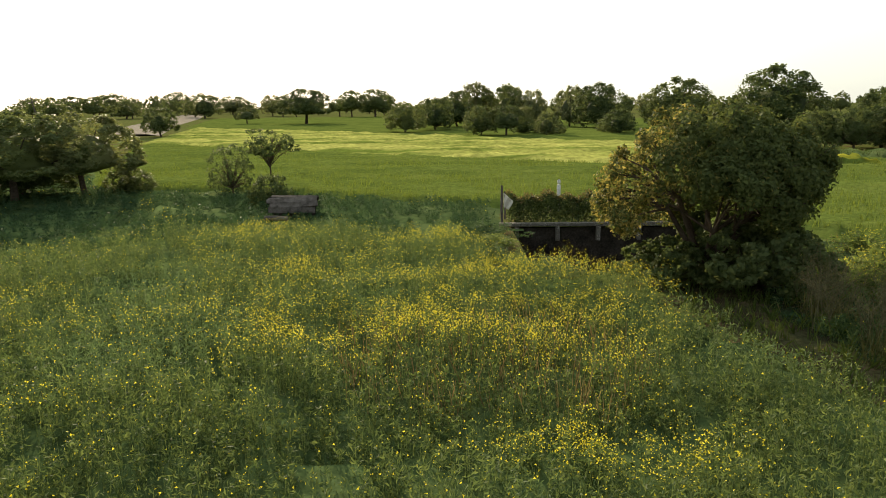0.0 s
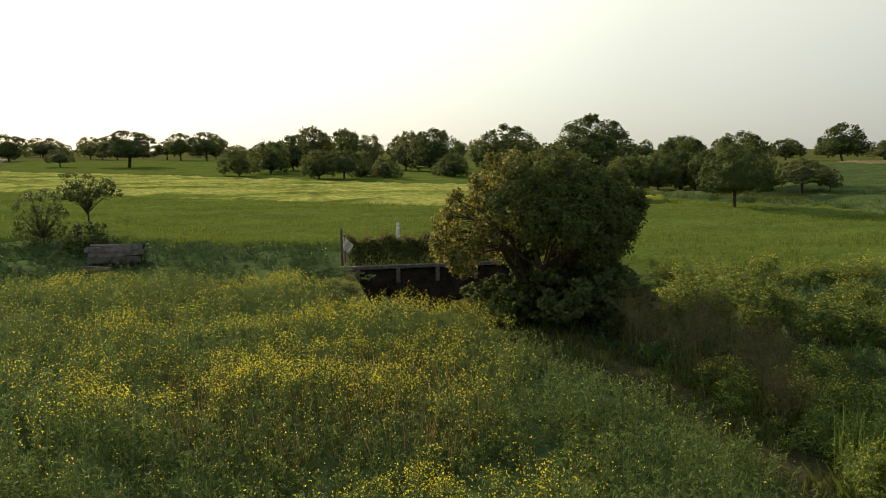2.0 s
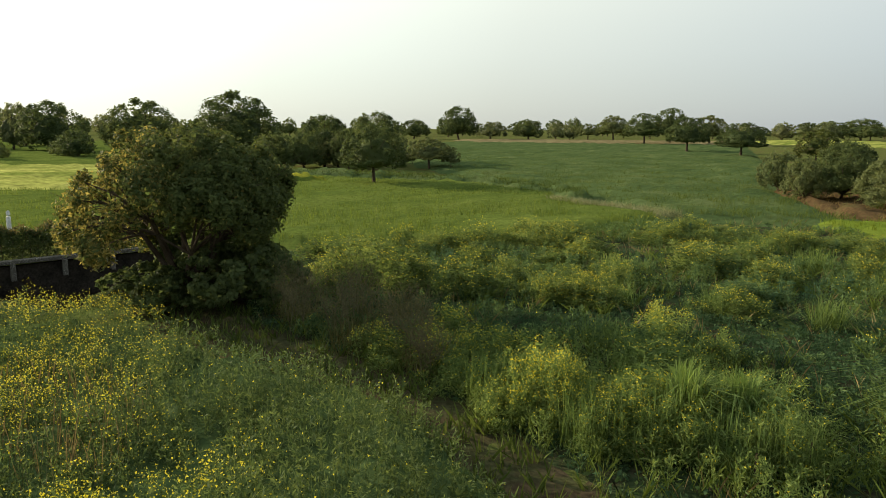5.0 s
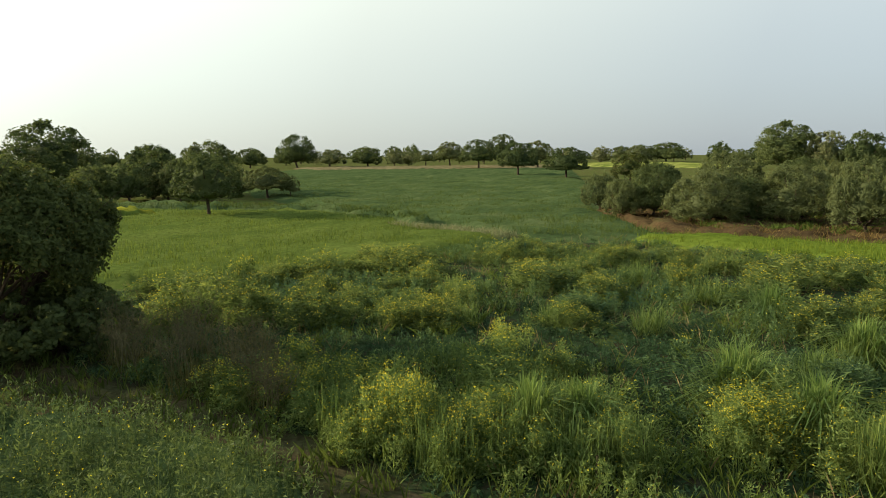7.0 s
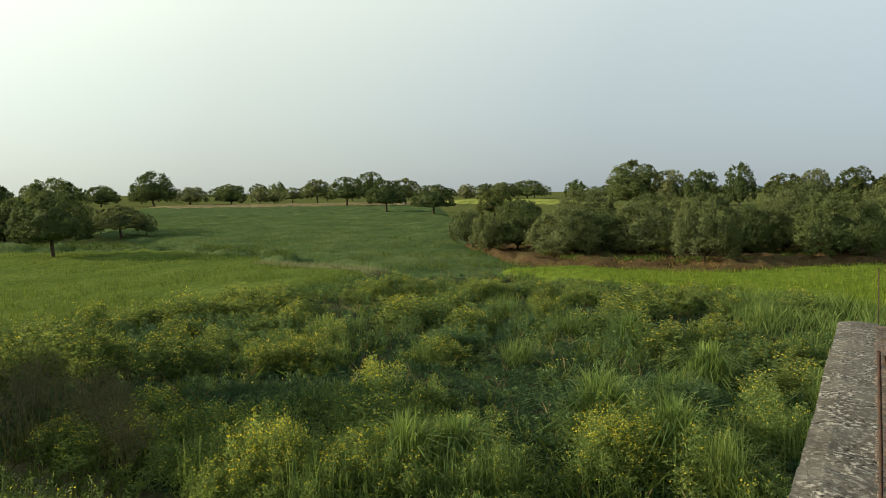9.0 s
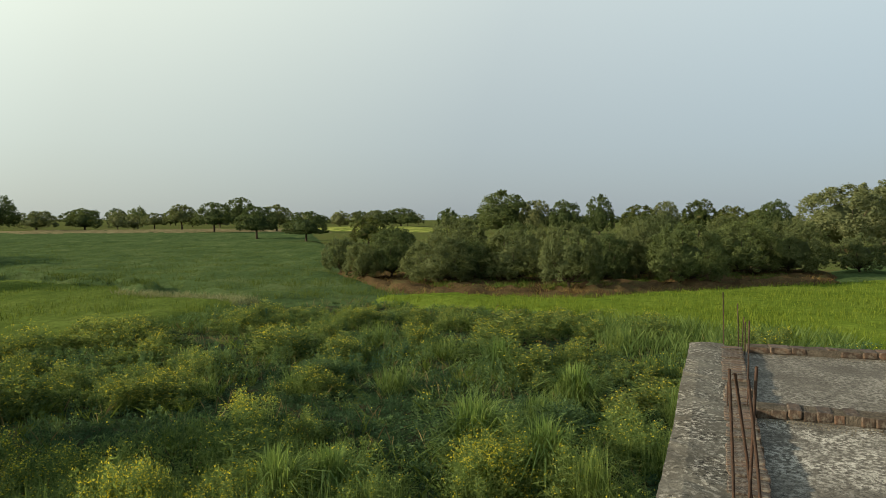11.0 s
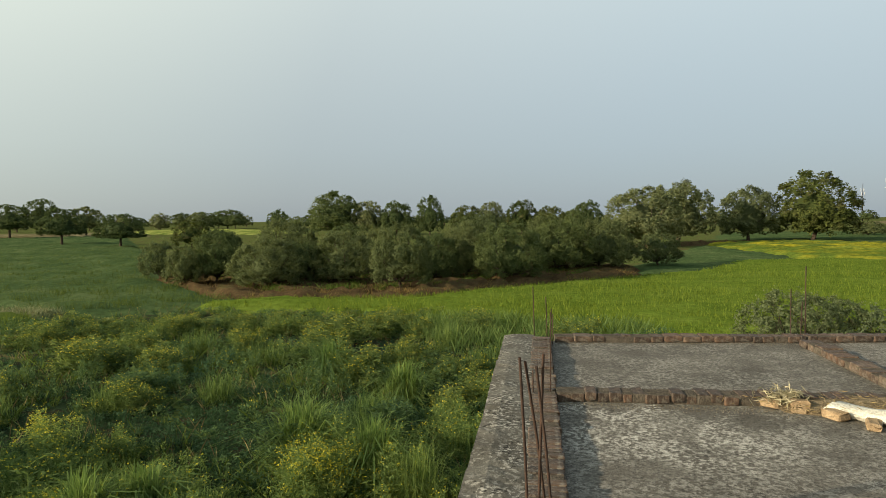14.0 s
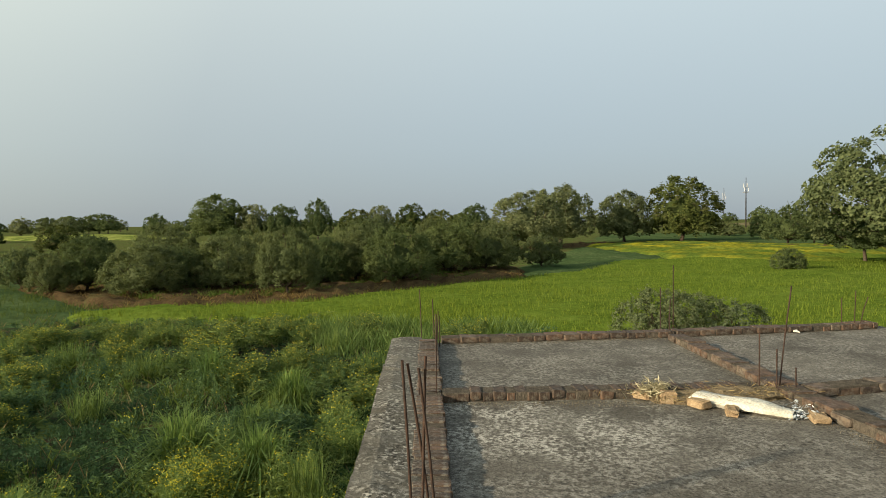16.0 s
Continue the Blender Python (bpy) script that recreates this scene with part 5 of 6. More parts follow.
def field_pole():
    ob = thing("electric_pole", "leaning electricity pole far off in the haze", "pole", pose(-68.0, 119.5, 0, 0, -9, 0))
    v, f = tube_arrays([(0, 0, -0.3), (0, 0, 4), (0, 0, 7.2)], [0.16, 0.13, 0.1], 7)
    part("shaft", quick_mesh("shaft", v, f, [M_DARKWOOD]), None, ob)
    part("crossarm", block((1.5, 0.12, 0.12), (0, 0, 6.4), 0.01), M_DARKWOOD, ob)


field_pole()
bm = bmesh.new()
line = [(-60, 135), (-69, 159), (-91, 223), (-129, 350), (-210, 600)]
prev = None
for i, (x, y) in enumerate(line):
    pair = [bm.verts.new((x - 3.0 - i, y, 0.35)), bm.verts.new((x + 3.0 + i, y, 0.35))]
    low = [bm.verts.new((x - 6.0 - i, y, -0.05)), bm.verts.new((x + 6.0 + i, y, -0.05))]
    if prev:
        bm.faces.new((prev[0][0], prev[0][1], pair[1], pair[0]))
        bm.faces.new((prev[1][0], prev[0][0], pair[0], low[0]))
        bm.faces.new((prev[0][1], prev[1][1], low[1], pair[1]))
    prev = (pair, low)
me = bpy.data.meshes.new("road")
bm.to_mesh(me)
bm.free()
me.materials.append(M_ROAD)
tagged(new("road", me), "pale raised dirt road running into the haze", "road", kind="structure")


# ---- mustard and weeds ----
MUSTARD = [(-30, 20), (-13, 23), (-9.5, 26.5), (-5, 27), (-2.5, 25), (0, 25.5), (1.5, 20.5), (5.0, 17.3), (5.9, 14.2), (7.0, 10.6), (6.8, 8), (5.6, 4.5), (3, 2.4), (-10, 2.4), (-30, 6)]
SCRUB = [(7.6, 4.5), (8.4, 8.5), (8.6, 11), (8.0, 16), (9.5, 22), (12, 26.5), (16, 24.8), (20, 22), (28, 20.4), (36, 20.6), (38, 17.4), (40.2, 15.4), (38.6, 13.6), (38, 9.4), (36.8, 5.2), (34.6, 1.2), (31.6, -2.8), (27.6, -6.8), (24.6, -14.4), (22, -25), (12, -25), (10.5, -2), (9.7, -0.4), (3, 1.0), (6, 2.6)]
DITCH = [(5.9, 14.2), (7.0, 10.6), (6.8, 8), (5.6, 4.5), (7.6, 4.5), (8.4, 8.5), (8.6, 11), (8.0, 16), (9, 20), (6, 19)]
LEFT_WEEDS = [(-40, 22), (-30, 20), (-13, 23), (-9.5, 27), (-5, 27.4), (-2.5, 25.5), (0, 26), (1.4, 22), (2.1, 30), (2.2, 35), (-3, 37), (-12, 41.5), (-22, 43.5), (-32, 63), (-55, 60)]


def mustard_arrays(p, h, bloom, rng, leaves=18, flowers=12, leaf=0.036, petal=0.0235, spread=0.13, slim=3.4, reach=0.17):
    """Stems, leaves and yellow heads of plants at the places p, of heights h; bloom from 0 to 1. Returns verts, triangles, material index."""
    n = len(p)
    lean = rng.normal(0, 0.09, (n, 2)) * h[:, None]
    out = []
    th = rng.uniform(0, 6.28, n)
    d = np.stack([np.cos(th), np.sin(th)], 1) * 0.009
    v = np.empty((n, 3, 3))
    v[:, 0, :2], v[:, 0, 2] = p - d, 0
    v[:, 1, :2], v[:, 1, 2] = p + d, 0
    v[:, 2, :2], v[:, 2, 2] = p + lean, h
    out.append((v.reshape(-1, 3), 0))
    k = np.repeat(np.arange(n), leaves)
    t = rng.uniform(0.15, 0.95, len(k))
    r = (0.03 + reach * rng.uniform(0, 1, len(k))) * (1.15 - 0.75 * t)
    a = rng.uniform(0, 6.28, len(k))
    c = np.concatenate([p[k] + lean[k] * t[:, None] + np.stack([np.cos(a), np.sin(a)], 1) * r[:, None], (t * h[k])[:, None]], 1)
    way = np.concatenate([np.stack([np.cos(a), np.sin(a)], 1), rng.uniform(0.2, 1.6, (len(k), 1))], 1)
    out.append((leaf_quads(c, leaf, rng, 0.0, slim, None, True, way)[0], 0))
    m = rng.binomial(flowers, np.clip(bloom, 0, 1))
    k = np.repeat(np.arange(n), m)
    a = rng.uniform(0, 6.28, len(k))
    r = spread * rng.uniform(0, 1, len(k)) ** 0.7
    z = h[k] * rng.uniform(0.84, 1.06, len(k)) - r * 0.4
    c = np.concatenate([p[k] + lean[k] + np.stack([np.cos(a), np.sin(a)], 1) * r[:, None], z[:, None]], 1)
    out.append((leaf_quads(c, petal * 1.15, rng, 0.0, 1.2, None, True)[0], 1))
    v = np.concatenate([o[0] for o in out])
    idx = np.concatenate([np.full(len(o[0]) // 3, o[1]) for o in out])
    return v, np.arange(len(v)).reshape(-1, 3), idx


# drifts of flowers: x, y, reach in x and y, how thick
DRIFTS = [(-6.3, 21.9, 2.0, 1.6, 1.1), (-3.8, 18.4, 1.7, 1.3, 1.0), (-0.3, 21.3, 2.0, 1.5, 1.1), (1.4, 18.2, 1.5, 1.2, 0.9), (2.6, 16.9, 1.6, 1.1, 1.7), (4.2, 15.7, 1.3, 1.0, 1.7), (0.5, 15.6, 2.6, 1.8, 0.7), (2.6, 13.5, 1.7, 1.5, 0.8), (-2.4, 16.0, 2.2, 1.4, 0.45),
          (-7.5, 13.8, 1.5, 0.6, 0.8), (-3.6, 14.0, 1.6, 0.9, 1.0), (-1.6, 12.5, 1.6, 0.9, 1.1), (0.2, 14.2, 1.5, 1.2, 0.8), (2.0, 12.0, 1.8, 1.3, 0.7), (2.3, 8.5, 1.3, 1.0, 1.5), (-3.6, 11.3, 0.8, 0.5, 0.5), (-6.0, 9.6, 1.3, 0.6, 0.3), (-11, 15.5, 2.5, 0.9, 0.5)]


def build_mustard():
    rng = np.random.default_rng(71)
    p = scatter(MUSTARD, 50, rng)
    far = np.linalg.norm(p, axis=1)
    p = p[(rng.uniform(0, 1, len(p)) < np.clip(11 / far, 0, 1) * np.clip(0.8 + 0.7 * fbm(p, 1.6, 30), 0.25, 1)) & (far > 4)]
    big, mid, fine = fbm(p, 9.0, 1), fbm(p, 3.5, 2), fbm(p, 1.2, 3)
    h = 0.93 + 0.28 * big + 0.26 * mid + 0.16 * fine + rng.normal(0, 0.08, len(p))
    left = np.clip((p[:, 0] + 9) / 5, 0.15, 1)
    band = np.exp(-((np.hypot(p[:, 0], p[:, 1]) - 17.0) / 6.5) ** 2)
    drift = np.zeros(len(p))
    for x, y, rx, ry, much in DRIFTS:
        drift += much * np.exp(-((p[:, 0] - x) / rx) ** 2 - ((p[:, 1] - y) / ry) ** 2)
    bloom = 0.05 + 0.12 * band * left + 0.95 * np.clip(drift, 0, 1.25) ** 1.25 * (0.78 + 0.4 * mid + 0.6 * fine) + 0.06 * fine
    bloom *= 1 - 0.75 * np.clip((p[:, 0] - 3.5) / 1.4, 0, 1) * (p[:, 1] < 15)
    h += 0.42 * np.clip(drift, 0, 1) * (p[:, 1] > 16)
    h = np.clip(h, 0.72, 1.75)
    v, f, i = mustard_arrays(p, h, bloom, rng, 29, 14, 0.028, 0.0232, 0.17, 3.2, 0.12)
    tagged(new("mustard_plants", quick_mesh("mustard_plants", v, f, [M_MUST, M_FLOWER], i)), "tall green mustard plants thickly dotted with yellow flowers", "mustard", kind="stuff")
    q = scatter([(-2.5, 14.5), (2.5, 15.5), (4.2, 12.5), (2.6, 9.6), (-1.5, 10.2)], 16, rng)
    blades("mustard_stalks", q, 0.25, 0.62, 0.012, M_STRAW, "bare brown stalks of ripening mustard", "mustard", rng, 0.15, per=2)
    crop_slab("mustard_undergrowth", MUSTARD, 0.38, M_DULL, "dense green leaf layer beneath the mustard", "undergrowth", 0.5, 0.2)


build_mustard()


# hollows where only the low cover grows: x, y, reach in x and y
HOLLOWS = [(12.0, 14.6, 1.4, 1.0), (13.2, 11.6, 1.4, 1.1), (15.1, 10.2, 1.6, 1.0), (16.4, 8.5, 1.8, 1.2), (16.8, 6.2, 2.0, 1.2), (15.2, 4.8, 1.6, 1.0), (12.7, 4.2, 0.9, 0.7), (17.8, 2.6, 1.6, 0.8),
           (18.6, 0.2, 2.2, 1.1), (20.4, -0.8, 1.6, 0.8), (19.8, 5.6, 1.6, 0.9), (20.8, 10.5, 1.6, 0.9), (15.4, -3.0, 1.6, 1.4), (26.0, 3.0, 2.4, 1.0)]


def lowness(p):
    """One in the middle of a hollow, nothing outside."""
    s = np.zeros(len(p))
    for x, y, rx, ry in HOLLOWS:
        s = np.maximum(s, np.exp(-(((p[:, 0] - x) / rx) ** 2 + ((p[:, 1] - y) / ry) ** 2) ** 2))
    return s


def build_weeds():
    rng = np.random.default_rng(81)
    p = scatter(SCRUB, 17, rng)
    far = np.linalg.norm(p, axis=1)
    m = fbm(p, 4.5, 7) + 0.6 * fbm(p, 1.8, 8)
    keep = rng.uniform(0, 1, len(p)) < np.clip(13 / far, 0, 1) * np.clip(0.3 + 1.6 * m, 0.03, 1)
    keep &= rng.uniform(0, 1, len(p)) > lowness(p) * 0.85
    p, m = p[keep], m[keep]
    h = np.clip(0.5 + 0.35 * m, 0.2, 1.1) * (1 - 0.6 * lowness(p)) * np.where((p[:, 0] > 27) & (p[:, 1] < 17), 0.6, 1.0)
    close = np.linalg.norm(p, axis=1) < 15.5
    for part_of, leaves, leaf, lab in ((close, 48, 0.0245, "fine-leaved green weeds with a few yellow flower heads"), (~close, 34, 0.038, "rank green weeds with a few yellow flower heads")):
        a, b = p[part_of], h[part_of]
        v, f, i = mustard_arrays(a, b, np.clip(0.12 + 0.8 * fbm(a, 2.6, 9), 0, 1), rng, leaves, 6, leaf, 0.026, 0.12)
        tagged(new("weeds", quick_mesh("weeds", v, f, [M_BUSH if leaf < 0.03 else M_WEED, M_FLOWER], i)), lab, "weeds", kind="stuff")
    q = scatter(SCRUB, 12, rng)
    far = np.linalg.norm(q, axis=1)
    m = fbm(q, 4.5, 7) + 0.6 * fbm(q, 1.5, 18)
    q = q[rng.uniform(0, 1, len(q)) < np.clip(13 / far, 0, 1) * np.clip(0.5 + 0.8 * m, 0.08, 1)]
    q = q[rng.uniform(0, 1, len(q)) > lowness(q)]
    c = scatter(SCRUB, 80, rng)
    far = np.linalg.norm(c, axis=1)
    c = c[rng.uniform(0, 1, len(c)) < np.clip(13 / far, 0, 1) ** 1.3]
    z = 0.04 + 0.16 * rng.uniform(0, 1, len(c)) * np.clip(0.6 + fbm(c, 2.0, 21), 0.2, 1.4)
    v, f = leaf_quads(np.concatenate([c, z[:, None]], 1), 0.055, rng, 0.4, 2.2)
    tagged(new("ground_cover", quick_mesh("ground_cover", v, f, [M_COVER])), "low blue-green leafy cover between the weeds", "weeds", kind="stuff")
    crop_slab("scrub_floor", SCRUB, 0.07, M_SCRUB, "dark damp soil with low green growth under the weeds", "undergrowth", 0.7, 0.4)
    c = scatter(SCRUB, 15, rng)
    low = lowness(c)
    c = c[(np.linalg.norm(c, axis=1) < 24) & (rng.uniform(0, 1, len(c)) < np.clip(0.12 + low, 0, 1))]
    v, f, i = mustard_arrays(c, 0.3 + 0.12 * fbm(c, 1.5, 60) + rng.uniform(-0.06, 0.06, len(c)), np.full(len(c), 0.03), rng, 34, 3, 0.03, 0.03, 0.1, 2.6, 0.22)
    tagged(new("weeds", quick_mesh("weeds", v, f, [M_COVER, M_FLOWER], i)), "dense low blue-green weeds filling the hollows", "weeds", kind="stuff")
    blades("grass_tufts", q, 0.0, 0.42, 0.013, M_BLADE, "tufts of long green grass among the weeds", "grass", rng, 0.4, per=8)
    q = scatter([(34, 1), (34, -2), (32.6, -4.5), (31.6, -8), (30.4, -8.6), (26, -8), (26, 0), (30, 2)], 16, rng)
    q = q[rng.uniform(0, 1, len(q)) < np.clip(0.75 + fbm(q, 2.0, 70), 0.1, 1)]
    blades("grass_fringe", q, 0.0, 0.72, 0.026, M_FEATHER, "rank blue-green grass along the near edge of the wheat", "grass", rng, 0.3, per=6)
    q = scatter(SCRUB, 5, rng)
    q = q[rng.uniform(0, 1, len(q)) < 0.25]
    blades("dry_stalks", q, 0.0, 0.45, 0.008, M_STRAW, "scattered dry brown stalks", "dry grass", rng, 0.3, per=3)
    crop_slab("ditch_bed", DITCH, 0.09, M_DITCH, "brown soil along the ditch, darkened for its shade", "ditch", 0.4, 0.3)
    q = scatter(DITCH, 8, rng)
    blades("ditch_grass", q, 0.0, 0.35, 0.03, M_BLADE_DULL, "short dull grass in the ditch", "grass", rng, 0.4, per=7)
    q = scatter(LEFT_WEEDS, 9, rng)
    far = np.linalg.norm(q, axis=1)
    q = q[rng.uniform(0, 1, len(q)) < np.clip(24 / far, 0, 1)]
    h = np.clip(0.55 + 0.35 * fbm(q, 5, 4), 0.25, 1.1)
    v, f, i = mustard_arrays(q, h, np.clip(0.5 * fbm(q, 4.0, 12) - 0.1, 0, 1), rng, 40, 5, 0.038, 0.045, 0.14)
    tagged(new("weeds", quick_mesh("weeds", v, f, [M_COVER, M_FLOWER], i)), "dark green weeds between the mustard and the wheat", "weeds", kind="stuff")
    crop_slab("weed_cover", LEFT_WEEDS, 0.25, M_DULL, "low green weed cover", "weeds", 0.8, 0.3)


build_weeds()


# ---- single bushes that stand out in the scrub ----
def bush_meshes(seed, bloom, leaves=96, n=36, tall=1.0, round_=0.55, leaf=0.0245):
    rng = np.random.default_rng(seed)
    p = rng.normal(0, 0.3 * round_, (n, 2)) * [1.15, 0.85] + rng.normal(0, 0.2, (6, 2))[rng.integers(0, 6, n)]
    h = tall * rng.uniform(0.5, 1.1, n) * np.exp(-(np.linalg.norm(p, axis=1) / 0.7) ** 2)
    v, f, i = mustard_arrays(p, h, np.full(n, bloom), rng, leaves, 24, leaf, 0.0175, 0.1)
    q = v.reshape(-1, 3, 3)
    green, gold = q[i == 0], q[i == 1]
    parts = [("foliage", green, (M_BUSH if leaf < 0.02 else M_CLUMP) if bloom else M_WEED)]
    if len(gold):
        parts.append(("bloom", gold, M_FLOWER))
    return [(nm, quick_mesh(nm, a.reshape(-1, 3), np.arange(a.shape[0] * 3).reshape(-1, 3), [mt])) for nm, a, mt in parts]


BUSHES = {"gold": [bush_meshes(100 + k, 0.7) for k in range(3)], "green": [bush_meshes(110 + k, 0.4) for k in range(3)], "plain": [bush_meshes(120 + k, 0.0, 100) for k in range(2)]}
FAR_BUSHES = {"gold": [bush_meshes(160 + k, 0.6, 52, 30, leaf=0.034) for k in range(3)], "green": [bush_meshes(170 + k, 0.35, 52, 30, leaf=0.034) for k in range(3)], "plain": [bush_meshes(180, 0.0, 52, 30, leaf=0.034)]}
NEAR_BUSHES = {"gold": [bush_meshes(130 + k, 0.95, 115, 38, leaf=0.0195) for k in range(2)], "green": [bush_meshes(140 + k, 0.3, 115, 38, leaf=0.0195) for k in range(2)], "plain": [bush_meshes(150, 0.0, 115, 38, leaf=0.0195)]}
LABELS = {"gold": "wild mustard bush covered in yellow flowers", "green": "rounded green weed bush with a few yellow flowers", "plain": "rounded dark green weed bush"}
rngb = np.random.default_rng(91)


def bush(kind, x, y, wide, tall):
    away = math.hypot(x, y)
    if lowness(np.array([[x, y]]))[0] > 0.45 or (away > 38.5 and y > -3):
        return
    # low growth before the eastern wheat
    if x > 24 and -4 < y < 17:
        tall = min(tall, 5.1 - 0.125 * away)
    ob = thing("mustard_bush" if kind != "plain" else "weed_bush", LABELS[kind], "bush", pose(x, y, 0, 0, 0, rngb.uniform(0, 360)) @ Matrix.Diagonal((wide, wide, tall, 1)), "bushes in the scrub")
    pool = (NEAR_BUSHES if away < 17 else BUSHES if away < 24 else FAR_BUSHES)[kind]
    for nm, me in pool[rngb.integers(len(pool))]:
        tagged(part(nm, me, None, ob, "yellow flower heads" if nm == "bloom" else ""), kind="stuff")


# bushes close to the house
for row in [("green", 8.9, 6.1, 1.3, 1.1), ("green", 9.6, 5.1, 1.4, 1.1), ("green", 10.3, 4.3, 1.5, 1.1), ("gold", 9.4, 6.2, 1.3, 1.1), ("gold", 8.75, 7.2, 1.2, 1.2),
            ("green", 10.0, 6.4, 1.6, 1.1), ("green", 8.7, 8.1, 1.2, 1.1), ("gold", 9.3, 7.6, 1.5, 1.5), ("gold", 10.6, 6.0, 1.2, 1.0), ("green", 10.7, 6.2, 2.6, 1.35),
            ("green", 11.6, 4.9, 2.0, 1.1), ("gold", 12.4, 2.4, 1.7, 1.2), ("green", 12.6, 0.9, 1.7, 1.2), ("gold", 11.9, 2.3, 1.5, 1.25), ("gold", 9.6, 7.6, 1.0, 1.3), ("green", 10.2, 8.6, 1.7, 1.15), ("gold", 10.4, 10.0, 1.6, 1.0), ("green", 9.0, 9.2, 1.5, 1.1),
            ("green", 13.3, 1.6, 2.5, 1.3), ("green", 13.6, 2.6, 1.8, 1.2), ("gold", 9.3, 10.6, 1.5, 1.1), ("green", 12.1, 7.4, 2.2, 1.3)]:
    bush(*row)
# bushes beside the ditch
for row in [("plain", 14.0, 3.2, 2.4, 1.3), ("green", 9.6, 10.9, 1.9, 1.2), ("green", 14.6, -0.4, 2.0, 1.2), ("gold", 10.8, 11.6, 1.4, 1.2), ("plain", 16.0, 1.6, 2.6, 1.0),
            ("plain", 9.9, 13.0, 1.3, 0.65), ("plain", 9.4, 14.4, 1.5, 0.7), ("green", 18.0, -1.0, 2.6, 1.2), ("gold", 13.8, 12.0, 1.3, 1.2), ("green", 17.6, 5.3, 2.3, 1.0),
            ("gold", 14.0, 12.2, 1.9, 1.45), ("plain", 11.6, 14.6, 2.0, 1.2), ("gold", 15.5, 13.2, 1.3, 1.0), ("gold", 16.3, 12.4, 1.4, 1.0), ("green", 14.5, 15.2, 2.4, 1.2),
            ("plain", 3.4, 20.9, 1.9, 0.55), ("gold", 17.3, 12.7, 1.2, 0.9), ("gold", 17.0, 13.2, 1.3, 1.0), ("green", 13.6, 17.0, 2.2, 1.4)]:
    bush(*row)
# bushes in the middle of the scrub
for row in [("green", 21.6, 2.8, 2.6, 1.2), ("plain", 7.2, 20.8, 2.2, 1.0), ("plain", 20.0, 9.3, 2.2, 0.9), ("gold", 22.0, -2.6, 1.8, 1.1), ("gold", 19.6, 10.9, 1.7, 1.4),
            ("green", 12.6, 18.6, 2.6, 1.7), ("plain", 1.6, 22.8, 1.8, 0.6), ("gold", 24.4, 1.0, 2.0, 1.1), ("green", 24.0, 4.6, 2.6, 1.2), ("gold", 17.3, 18.0, 1.3, 0.9),
            ("green", 1.5, 25.0, 1.8, 0.6), ("gold", 17.4, 18.1, 1.6, 1.1), ("green", 14.5, 21.0, 2.2, 1.4), ("green", 23.0, 12.4, 2.6, 1.2), ("gold", 21.0, 15.7, 1.7, 1.1),
            ("green", 23.6, 12.8, 2.6, 1.3), ("gold", 26.0, 7.8, 2.0, 1.2), ("plain", 1.6, 27.4, 1.8, 0.7), ("green", 27.0, -5.0, 2.6, 1.2)]:
    bush(*row)
# bushes towards the wheat
for row in [("gold", 17.1, 21.8, 1.8, 1.3), ("gold", 27.6, 4.5, 3.0, 1.4), ("green", 19.1, 21.9, 1.9, 1.1), ("green", 20.4, 20.8, 2.4, 1.3), ("gold", 23.6, 20.1, 2.2, 1.2),
            ("green", 24.0, 21.2, 2.4, 1.1), ("gold", 30.2, 12.5, 1.6, 1.0), ("gold", 28.4, 17.0, 2.4, 1.1), ("gold", 31.2, 12.4, 2.2, 1.3), ("gold", 33.6, 3.1, 2.4, 1.2),
            ("green", 30.5, 14.9, 2.6, 1.3), ("gold", 34.0, -1.3, 1.5, 1.1), ("gold", 36.0, 1.0, 1.7, 1.3), ("green", 36.5, 1.0, 2.4, 1.2), ("green", 33.0, 16.6, 2.6, 1.1),
            ("green", 37.5, 5.5, 2.6, 1.2), ("gold", 38.2, 7.6, 2.0, 1.1), ("gold", 39.5, 9.5, 2.4, 1.2), ("green", 41, 13, 2.6, 1.2)]:
    bush(*row)
# smaller clumps dotted between them, none in the hollows
for x, y in scatter(SCRUB, 0.11, rngb):
    spot = np.array([[x, y]])
    if 15 < math.hypot(x, y) < 42 and y > -8 and lowness(spot)[0] < 0.35 and fbm(spot, 6.0, 50)[0] > -0.25:
        bush("gold" if rngb.uniform() < 0.4 else "green", float(x), float(y), rngb.uniform(1.2, 2.3), rngb.uniform(0.7, 1.25))


